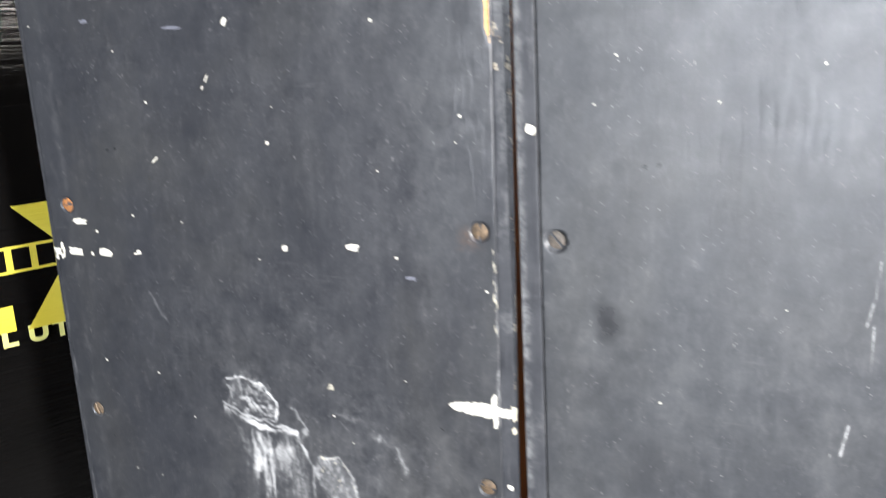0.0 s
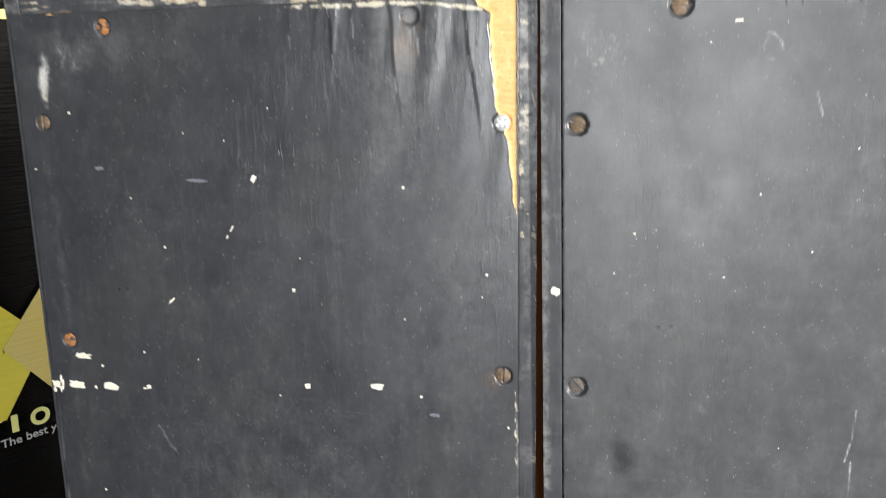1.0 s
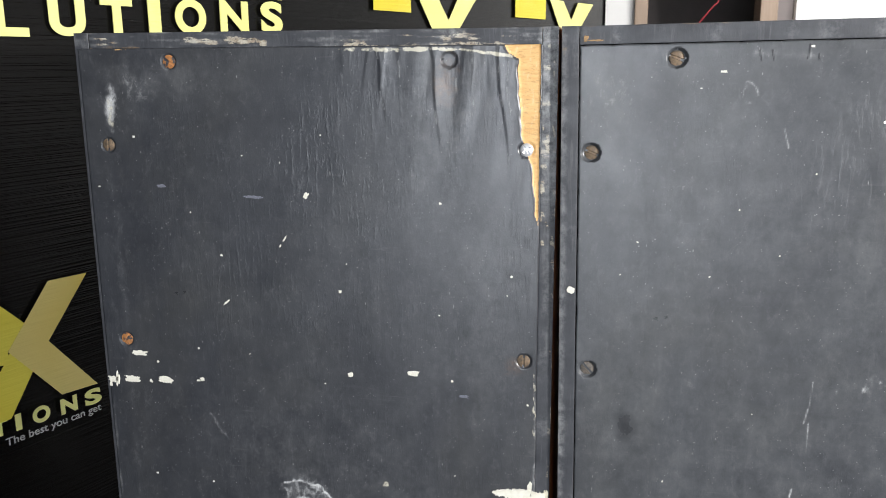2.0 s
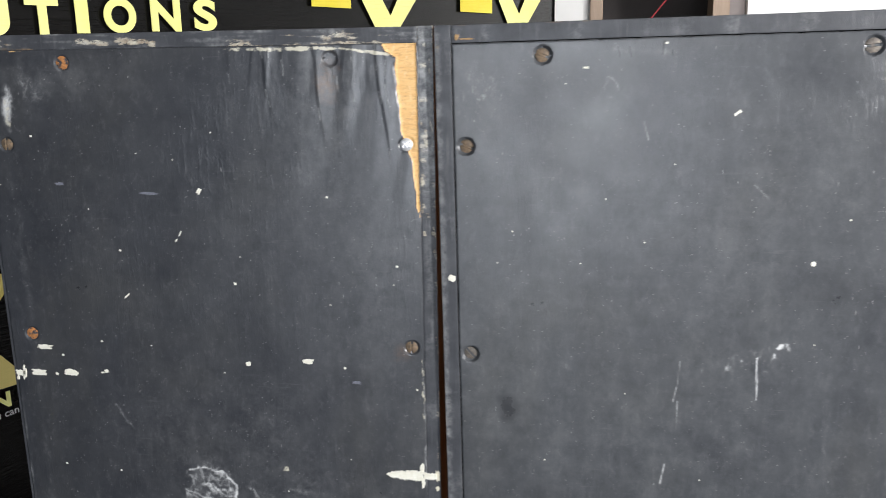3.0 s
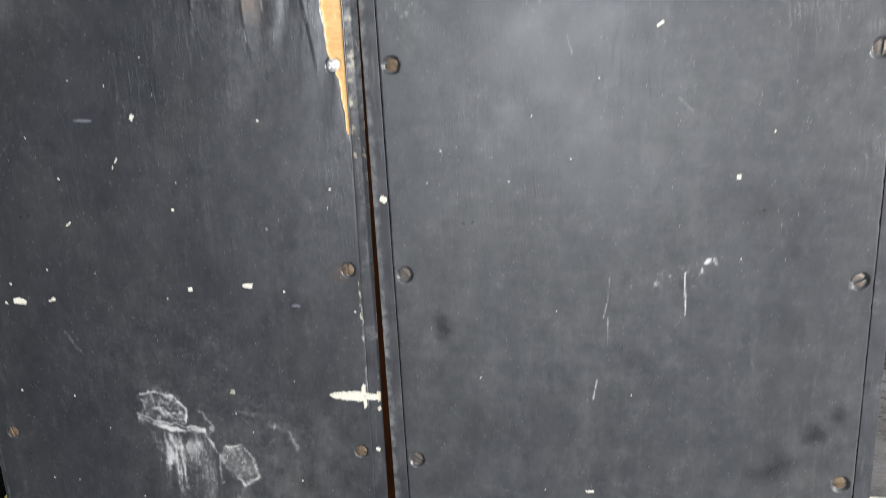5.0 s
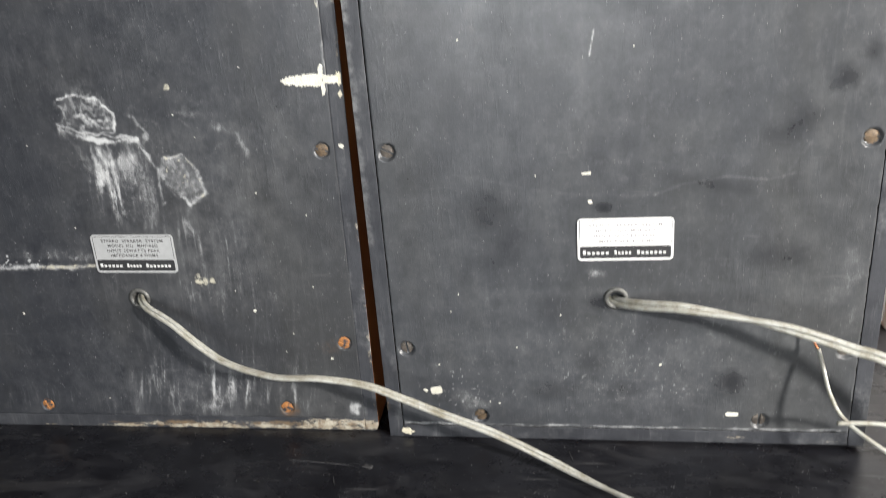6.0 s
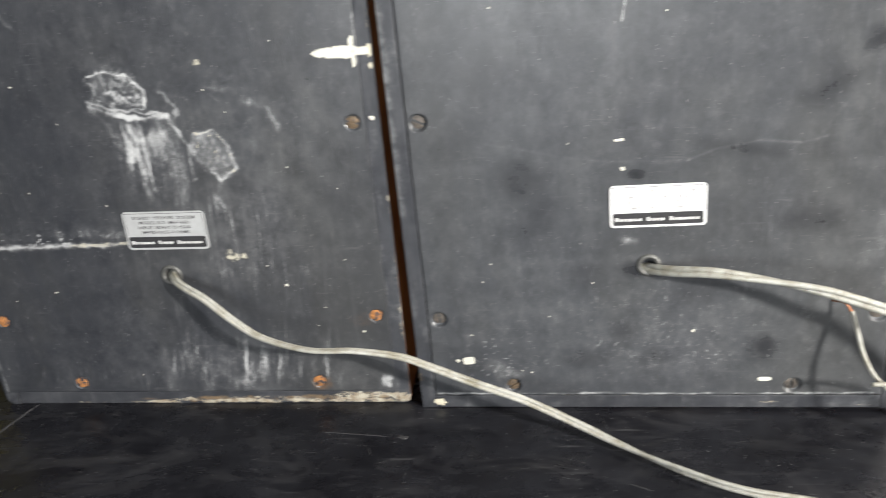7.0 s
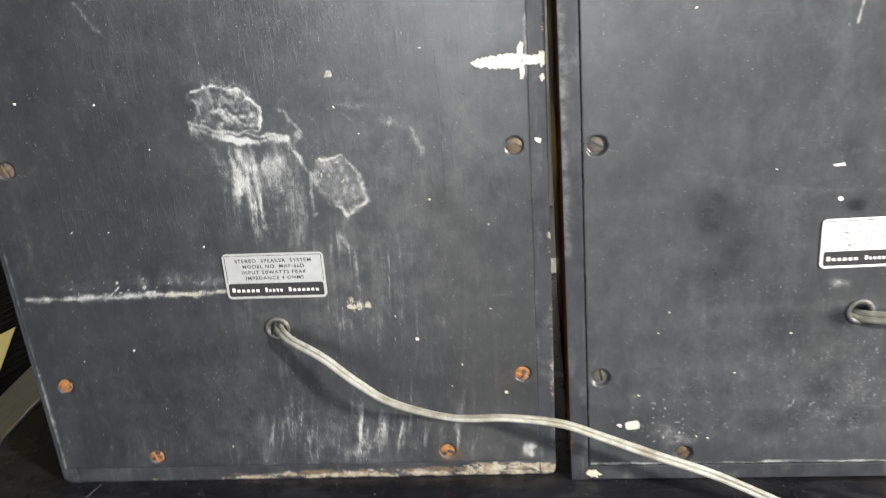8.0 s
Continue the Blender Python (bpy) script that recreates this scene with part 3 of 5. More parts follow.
def fleck_mesh(w, h, seed, material, rag=0.25, points=22):
    """A thin dried patch of paint with an uneven outline, w by h millimetres, facing -y."""
    rng = random.Random(seed)
    bm = bmesh.new()
    low, high = [], []
    waves = [(rng.uniform(0, 6.3), rng.randint(2, 7), rng.uniform(0.3, 1)) for _ in range(4)]
    for k in range(points):
        a = 2 * math.pi * k / points
        r = 1 + rag * sum(p * math.sin(m * a + q) for q, m, p in waves) / 2 + (rng.uniform(-0.13, 0.1) if points > 30 else 0.0)
        sq = 1 / max(abs(math.cos(a)), abs(math.sin(a))) ** 0.55
        x, z = 0.0005 * w * r * sq * math.cos(a), 0.0005 * h * r * sq * math.sin(a)
        low.append(bm.verts.new((x, 0.0004, z)))
        high.append(bm.verts.new((0.9 * x, -0.0002, 0.9 * z)))
    bm.faces.new(high)
    for k in range(points):
        b = (k + 1) % points
        bm.faces.new((high[b], high[k], low[k], low[b]))
    bmesh.ops.recalc_face_normals(bm, faces=bm.faces)
    data = bpy.data.meshes.new("paint_fleck")
    bm.to_mesh(data)
    bm.free()
    data.materials.append(material)
    return data


def flecks(rows, parent, material, name="paint_fleck", label="", proud=0.0):
    """Rows of u, z, width, height in millimetres and a turn in degrees."""
    for n, (u, z, w, h, turn) in enumerate(rows):
        ob = new(name, fleck_mesh(w, h, int(u * 7 + z), material, 0.16 if w * h > 60 else 0.25, 64 if w * h > 25 else 22))
        ob.parent = parent
        ob.matrix_basis = pose(u / 1000, -proud / 1000, z / 1000, 0, turn, 0)
        if label:
            tagged(ob, label)


def annulus(inner, outer, depth, bulge):
    bm, rings = bmesh.new(), []
    for r, y in ((outer, 0.0), (outer, -0.6 * depth), (0.5 * (outer + inner), -depth - bulge), (inner, -0.7 * depth), (inner, 0.006)):
        rings.append([bm.verts.new((r * math.cos(k * math.pi / 14), y, r * math.sin(k * math.pi / 14))) for k in range(28)])
    for a, b in zip(rings, rings[1:]):
        for k in range(28):
            bm.faces.new((a[k], b[k], b[(k + 1) % 28], a[(k + 1) % 28]))
    bmesh.ops.recalc_face_normals(bm, faces=bm.faces)
    return bm


def rating_plate(speaker, u, z, wide, high, turn, sheet, ink, label):
    """The riveted-on aluminium plate with its printed lines; the maker's line is plain bars."""
    def flat(x, d, y):
        return Vector((x, d, y))

    def rounded(x0, y0, x1, y1, r):
        out = []
        for cx, cy, a0 in ((x1 - r, y1 - r, 0), (x0 + r, y1 - r, 90), (x0 + r, y0 + r, 180), (x1 - r, y0 + r, 270)):
            out += [(cx + r * math.cos(radians(a0 + 15 * k)), cy + r * math.sin(radians(a0 + 15 * k))) for k in range(7)]
        return out

    plate = part("rating_plate", slab(rounded(-wide / 2, -high / 2, wide / 2, high / 2, 0.0028), 0.0006, flat), sheet, speaker, label)
    plate.matrix_basis = pose(u / 1000, -0.0004, z / 1000, 0, turn, 0)

    def raised(x, d, y):
        return Vector((x, d - 0.00062, y))

    low = -high / 2
    part("printed_band", slab(rounded(-wide / 2 + 0.0016, low + 0.0016, wide / 2 - 0.0016, low + 0.0098, 0.0012), 0.00012, raised), PLATE_INK, plate, "black printed band")
    lines = (("STEREO  SPEAKER  SYSTEM", 0.0445, 0.0229), ("MODEL NO  MHF-66D", 0.036, 0.0193), ("INPUT 20WATTS PEAK", 0.038, 0.0157), ("IMPEDANCE 4 OHMS", 0.034, 0.0121))
    for text, width, base in lines:
        part("lettering", write_on(text, -width / 2, low + base, width, 0.0030, raised, 1.2, 0.00004), ink, plate)

    def higher(x, d, y):
        return Vector((x, d - 0.00076, y))

    for x0, x1, count in ((-0.0262, -0.0092, 6), (-0.0066, 0.0044, 5), (0.0072, 0.0258, 7)):
        step = (x1 - x0) / count
        for k in range(count):
            top = 0.0070 if k == 0 else 0.0061
            part("print_bar", slab(rounded(x0 + k * step, low + 0.0043, x0 + (k + 0.68) * step, low + top, 0.0003), 0.00008, higher), PLATE_WHITE, plate)
    thin = 0.00025
    for x0, y0, x1, y1 in ((-wide / 2 + 0.0014, high / 2 - 0.0014, wide / 2 - 0.0014, high / 2 - 0.0014 + thin), (-wide / 2 + 0.0014, low + 0.0106, -wide / 2 + 0.0014 + thin, high / 2 - 0.0014), (wide / 2 - 0.0014, low + 0.0106, wide / 2 - 0.0014 + thin, high / 2 - 0.0014)):
        part("printed_line", slab([(x0, y0), (x1, y0), (x1, y1), (x0, y1)], 0.0001, raised), PLATE_INK, plate)


def speaker_cabinet(place, label, gap, fields, sunk, heads, hole, wear, grow):
    """A loudspeaker box seen from its back: four carcase boards, an inset screwed back board and a front baffle."""
    speaker = tagged(new("loudspeaker"), label, "loudspeaker", "pair of loudspeakers")
    speaker.matrix_world = place
    left, right, low, high = -grow[0], WIDTH + grow[1], -grow[2], HEIGHT + grow[3]
    boards = (
        ("side_board", left, 0.0, low, BOARD, DEPTH, high),
        ("side_board", WIDTH - BOARD, 0.0, low, right, DEPTH, high),
        ("top_board", BOARD + 0.0002, 0.0003, HEIGHT - BOARD, WIDTH - BOARD - 0.0002, DEPTH, high - 0.0002),
        ("bottom_board", BOARD + 0.0002, 0.0003, low + 0.0001, WIDTH - BOARD - 0.0002, DEPTH, BOARD),
    )
    for name, *corners in boards:
        ob = new(name, board_mesh(name, *corners, wear, (EDGE_PAINT, VENEER, SHADE_BLACK)))
        ob.parent = speaker
    back = new("back_board", panel_mesh("back_board", gap, fields, [(hole[0], hole[1], 6.4, 7.0)], sunk, 0.04 if sunk < 1 else 0.25, 5.2 if sunk < 1 else 5.8, 1.1 if sunk < 1 else 0.0))
    back.parent = speaker
    tagged(back, "black-painted plywood back board, scratched and stained")
    part("front_baffle", box(BOARD + 0.001, DEPTH - 0.02, BOARD + 0.001, WIDTH - BOARD - 0.001, DEPTH - 0.008, HEIGHT - BOARD - 0.001), SHADE_BLACK, speaker)
    # added black sheet, puts the darkness of the box behind gaps and holes
    part("inner_lining", box(BOARD + 0.001, 0.0102, BOARD + 0.001, WIDTH - BOARD - 0.001, 0.014, HEIGHT - BOARD - 0.001), SHADE_BLACK, speaker)
    rng = random.Random(int(sunk * 100))
    for (u, z), kind in zip(SCREWS, heads):
        head = new("screw", HEADS[kind])
        head.parent = back
        deep = {"zinc": -0.6, "rust": max(sunk - 0.9, 0.25)}[kind] if kind in ("zinc", "rust") else max(sunk - 0.35, 0.3)
        head.matrix_basis = pose(u / 1000 + rng.uniform(-0.0003, 0.0003), deep / 1000, z / 1000, rng.uniform(-3, 3), rng.uniform(0, 180), rng.uniform(-3, 3))
    return speaker, back


# ---- wear of the two backs ----


def field_set(U, names=("chalk", "cream", "scuff", "stain", "rust", "wood")):
    return {key: np.zeros(U.shape) for key in names}


def worn_back(U, Z):
    """The stained back: torn veneer at the top, chalky smears, runs of dried liquid at the bottom."""
    f = field_set(U)
    # the torn wedge of face veneer and the loose veneer beside it
    left = np.interp(Z, [441, 470, 482, 499, 527, 546, 550, 556], [308.4, 305.6, 304.4, 298.6, 296.4, 295.6, 290, 287]) + 1.2 * (lattice(U * 0, Z, 5, 5, 3) - 0.5)
    f["wood"] = np.clip((U - left) / 0.8, 0, 1) * np.clip((309.6 - U) / 0.5 + 0.5, 0, 1) * np.clip((Z - 441) / 2, 0, 1)
    loose = np.clip((U - 170) / 110, 0, 1) * np.clip((Z - 440) / 110, 0, 1) * (1 - f["wood"])
    warp = U + 0.16 * (554 - Z)
    waves = lattice(warp, Z, 9, 90, 11) + 0.7 * lattice(warp, Z, 21, 160, 12)
    steps = np.clip((lattice(warp, Z, 13, 300, 13) - 0.5) * 9, 0, 1)
    lift = loose * (1.3 * waves + 0.5 * steps * np.clip((Z - 480) / 60, 0, 1))
    # pale lips: white flecks and edge highlights, both put into the chalk colour
    lips = np.zeros(U.shape)
    for top_u, end, high, lean in ((183, 525, 0.3, 0.06), (206, 500, 0.8, 0.13), (212, 530, 0.4, 0.10), (220, 528, 0.5, 0.1), (241, 484, 0.8, 0.10), (249, 520, 0.4, 0.09), (256, 515, 0.4, 0.08), (266, 505, 0.6, 0.06), (272, 512, 0.4, 0.07), (277, 520, 0.5, 0.05), (283, 472, 0.8, 0.09), (288, 500, 0.4, 0.06), (292, 520, 0.4, 0.03)):
        x = U - top_u - lean * (554 - Z) - 2.4 * (lattice(U * 0, Z, 16, 16, top_u) - 0.5)
        fade = np.clip((Z - end) / 45, 0, 1) * (1 - f["wood"])
        lift = lift + 0.5 * high * np.clip(1 - x / 11, 0, 1) * np.clip(x / 0.8, 0, 1) * fade
        lips = lips + np.clip(1 - np.abs(x - 0.3) / 1.1, 0, 1) * np.clip(fade * 3, 0, 1) * (lattice(U, Z, 9, 9, top_u + 3) > 0.6)
    f["height"] = 1.3 * lift - 0.7 * f["wood"] + 0.12 * lattice(U, Z, 25, 60, 14)
    f["scuff"] = 1.0 * loose * np.clip(lattice(warp, Z, 5, 60, 15) * 2 - 0.8, 0, 1) + 0.8 * loose * np.clip(lattice(warp, Z, 1.8, 40, 16) * 2 - 1, 0, 1)
    f["chalk"] += 0.5 * lips + 0.85 * blob(*warped(U, Z, 2, 320), 21, 515, 5, 20, 0, 0.8, 0.9, 20) + 0.42 * blob(*warped(U, Z, 4, 330), 40, 530, 34, 16, 15, 2.0, 1.8, 18)
    # pale marks along the top and the upper corner
    f["cream"] = 0.5 * blob(U, Z, 21, 515, 4.5, 19, 0, 0.6, 0.9, 21) + 0.7 * stroke(U, Z, [(182, 553), (240, 552)], 2.0, 0.8, 1.4, 22) + 0.95 * stroke(U, Z, [(225, 553), (262, 552), (292, 548)], 1.7, 0.7, 0.8, 19)
    f["wood"] = np.maximum(f["wood"], 0.7 * stroke(U, Z, [(12, 554.2), (50, 554.2)], 0.9, 0.9, 1.8, 23))
    f["rust"] = 0.8 * blob(U, Z, 250, 534, 11, 22, 0, 1.0, 0.8, 24) + 0.5 * blob(U, Z, 297, 349, 13, 12, 0, 1.0, 0.6, 25) + 0.4 * blob(U, Z, 293, 69, 16, 9, 0, 1.2, 0.6, 26)
    f["rust"] += 1.0 * blob(U, Z, 255, 16, 10, 7, 0, 0.7, 0.7, 27)
    # the pulled-off sticker's crust, its ridge and the runs below it
    A, B = warped(U, Z, 2.6, 300)
    crust = stroke(A, B, [(138, 246), (158, 243)], 9.5, 0.5, 0.7, 31) + stroke(A, B, [(140, 236), (160, 234)], 7, 0.5, 0.7, 30)
    crust = np.clip(crust, 0, 1)
    f["chalk"] += 0.30 * crust * np.clip(0.5 * lattice(U, Z, 5, 5, 32) * 1.8 + 0.5 * lattice(U, Z, 1.8, 1.8, 89) * 1.8 - 0.75, 0, 1) * 1.7 + 0.12 * crust
    f["chalk"] += 0.6 * stroke(A, B, [(133, 251), (142, 251.5), (152, 250), (160, 249), (162, 244), (167, 240), (165, 229), (158, 228)], 1.1, 1.0, 1.9, 33)
    f["chalk"] += 0.35 * stroke(A, B, [(133, 251), (131, 247), (135, 244), (133, 233)], 1.6, 1.4, 2.0, 29) + 0.3 * stroke(A, B, [(141, 250), (142, 238), (150, 240), (158, 231)], 1.2, 1.0, 1.2, 28)
    f["chalk"] += 0.5 * stroke(A, B, [(127, 232), (139, 230), (164, 226), (179, 223)], 1.8, 0.8, 0.9, 46) + 0.5 * stroke(A, B, [(128, 229), (145, 225), (160, 222)], 3.0, 1.0, 0.9, 47)
    f["chalk"] += 0.7 * stroke(A, B, [(147, 224), (162, 221.5), (178, 221.5)], 2.4, 1.2, 1.2, 48)
    f["chalk"] += 0.42 * blob(A, B, 161, 208, 26, 18, 0, 1.6, 1.6, 35) + 0.35 * stroke(A, B, [(130, 226), (142, 212)], 4, 1.4, 1.0, 34)
    for line, much in (([(145, 221), (152, 202), (151, 191)], 0.6), ([(150, 219), (156, 205), (156, 180)], 0.5), ([(159, 219), (160, 199), (160, 172)], 0.6), ([(165, 220), (166, 196)], 0.4), ([(172, 220), (174, 190), (173, 178)], 0.35), ([(179, 222), (190, 201), (191, 179)], 0.75), ([(183, 216), (196, 192), (201, 182)], 0.5)):
        f["chalk"] += 0.6 * much * stroke(A, B, line, 1.7, 1.3, 1.3, int(line[0][0]))
    f["chalk"] += 0.5 * runs(U, Z, 140, 198, 222, 145, 36, -0.12) + 0.3 * blob(A, B, 146, 254, 9, 5, 10, 1.2, 1.2, 80) + 0.22 * blob(U - 0.1 * (215 - Z), Z, 160, 188, 30, 44, 0, 1.4, 1.3, 88)
    patch = np.clip(stroke(A, B, [(201, 204), (208, 194), (211, 186)], 9, 0.4, 0.5, 37), 0, 1)
    edge = stroke(A, B, [(196, 209), (208, 210), (216, 202), (218, 191), (220, 185), (208, 178), (203, 182)], 1.2, 0.9, 1.6, 38)
    f["chalk"] += 0.35 * edge + 0.12 * patch
    f["cream"] += 0.5 * edge * (lattice(U, Z, 6, 6, 95) > 0.45)
    f["chalk"] += 0.35 * stroke(A, B, [(193, 201), (203, 184), (208, 176)], 2.4, 1.6, 1.8, 49) + 0.2 * stroke(A, B, [(206, 177), (204, 165), (208, 158)], 2.0, 1.2, 1.0, 50)
    f["chalk"] += 0.25 * patch * np.clip(lattice(U, Z, 2.5, 2.5, 76) * 2 - 0.8, 0, 1)
    f["cream"] += 0.6 * patch * np.clip(lattice(U, Z, 1.3, 1.3, 39) * 2.0 - 0.9, 0, 1)
    f["scuff"] += 1.2 * patch
    f["chalk"] += 0.5 * stroke(U, Z, [(2.6, 10), (2.4, 80)], 2.0, 1.0, 1.2, 150) + 0.3 * stroke(U, Z, [(2.0, 80), (2.2, 300)], 1.4, 1.2, 1.8, 151)
    f["chalk"] += 0.3 * stroke(A, B, [(208, 240), (221, 237), (236, 237)], 3.0, 2.0, 1.6, 66) + 0.6 * stroke(A, B, [(235, 229), (247, 224), (251, 212)], 3.6, 2.0, 2.0, 67) + 0.3 * blob(A, B, 240, 227, 14, 9, -30, 1.8, 1.8, 85)
    f["chalk"] += 0.25 * stroke(A, B, [(207, 236), (216, 230)], 1.2, 1.6, 1.2, 68) + 0.25 * stroke(A, B, [(219, 241), (230, 245)], 1.2, 1.6, 1.2, 69) + 0.3 * blob(A, B, 214, 240, 6, 4, 0, 1.4, 1.0, 70)
    f["chalk"] += 0.4 * stroke(A, B, [(180, 238), (188, 227), (184, 222)], 1.2, 1.2, 1.4, 71) + 0.28 * stroke(A, B, [(235, 206), (230, 187)], 2.4, 1.5, 1.0, 72)
    f["chalk"] += 0.3 * runs(U, Z, 186, 240, 182, 60, 42, -0.03) + 0.22 * runs(U, Z, 150, 300, 170, 20, 96, -0.05) + 0.3 * blob(A, B, 150, 258, 10, 6, 0, 1.6, 0.8, 43) + 0.3 * blob(A, B, 185, 215, 75, 48, -10, 2.2, 1.6, 78) + 0.25 * runs(U, Z, 125, 265, 235, 60, 79, -0.06)
    f["chalk"] += 0.16 * stroke(A, B, [(208, 160), (212, 135), (216, 90)], 8, 2.2, 1.4, 73)
    f["height"] += 0.25 * crust * lattice(U, Z, 2.5, 2.5, 44) + 0.3 * patch * lattice(U, Z, 2.5, 2.5, 45)
    # the chalked line beside the plate, the filler dab and the runs at the foot
    f["chalk"] += 0.2 * blob(U, Z, 70, 139, 66, 9, 0, 1.0, 0.5, 87) * (lattice(U, Z, 1.7, 1.7, 86) > 0.86) * 4 + 0.7 * stroke(*warped(U, Z, 1.2, 305), [(9, 132), (40, 131), (70, 132), (132, 132)], 2.7, 1.3, 1.5, 51) + 0.3 * stroke(A, B, [(30, 140), (130, 141)], 7.0, 1.6, 1.8, 75)
    f["cream"] += 0.6 * stroke(*warped(U, Z, 0.9, 305), [(88, 132), (131, 132.5)], 2.2, 0.6, 0.8, 52)
    f["cream"] += 0.8 * blob(A, B, 205, 121, 6.5, 5, 0, 0.8, 0.7, 53) + 0.8 * blob(A, B, 214, 121, 5.5, 5, 0, 0.8, 0.7, 54)
    f["chalk"] += 0.42 * runs(U, Z, 130, 305, 80, -8, 55, -0.16) + 0.42 * blob(U - 0.2 * (60 - Z), Z, 195, 28, 60, 30, 0, 1.8, 1.4, 56) + 0.40 * runs(U, Z, 150, 270, 55, -8, 77, -0.2) + 0.22 * runs(U, Z, 30, 300, 40, -5, 74, -0.1)
    f["chalk"] += 0.7 * blob(A, B, 303, 19, 9, 7, 30, 0.6, 0.9, 57) + 0.5 * stroke(A, B, [(310, 330), (310, 250)], 1.6, 1.2, 1.0, 58)
    f["chalk"] += 0.35 * stroke(A, B, [(78, 299), (90, 281)], 1.8, 1.2, 0.8, 59)
    f["cream"] += 0.8 * stroke(A, B, [(309, 345), (309, 300)], 1.0, 0.9, 1.2, 60) + 0.7 * blob(A, B, 206, 257, 2.6, 4.0, -30, 0.6, 0.8, 61)
    f["chalk"] += 0.16 * stroke(A, B, [(18, 150), (18, 470)], 4.0, 1.4, 1.4, 62)
    # haze rises from the left edge to the middle, evening the board's tone
    f["scuff"] += (0.15 + 0.55 * np.clip((U - 40) / 160, 0, 1)) * lattice(U, Z, 40, 70, 63) + 0.5 * blob(U, Z, 205, 200, 105, 120, 0, 1.6, 1.2, 97) * (0.4 + lattice(U, Z, 22, 40, 98)) + 0.2 * runs(U, Z, 20, 300, 480, 160, 64)
    f["scuff"] += 0.5 * np.clip((90 - Z) / 90, 0, 1) * lattice(U, Z, 12, 40, 65) + 0.55 * blob(U - 0.12 * (200 - Z), Z, 190, 110, 70, 120, 0, 1.2, 1.0, 81) * lattice(U - 0.12 * (200 - Z), Z, 9, 90, 82)
    f["scuff"] += 0.5 * blob(U, Z, 60, 535, 70, 22, 0, 1.2, 1.4, 83) + 0.6 * blob(U, Z, 255, 520, 14, 40, 4, 1.0, 1.0, 84)
    return f


STAMPS = ((110.6, 550.4, 112.2, 543.6), (117.6, 549.3, 118.8, 543.8), (137.6, 552, 136.8, 544.1), (142.5, 546.5, 143.0, 543.3))


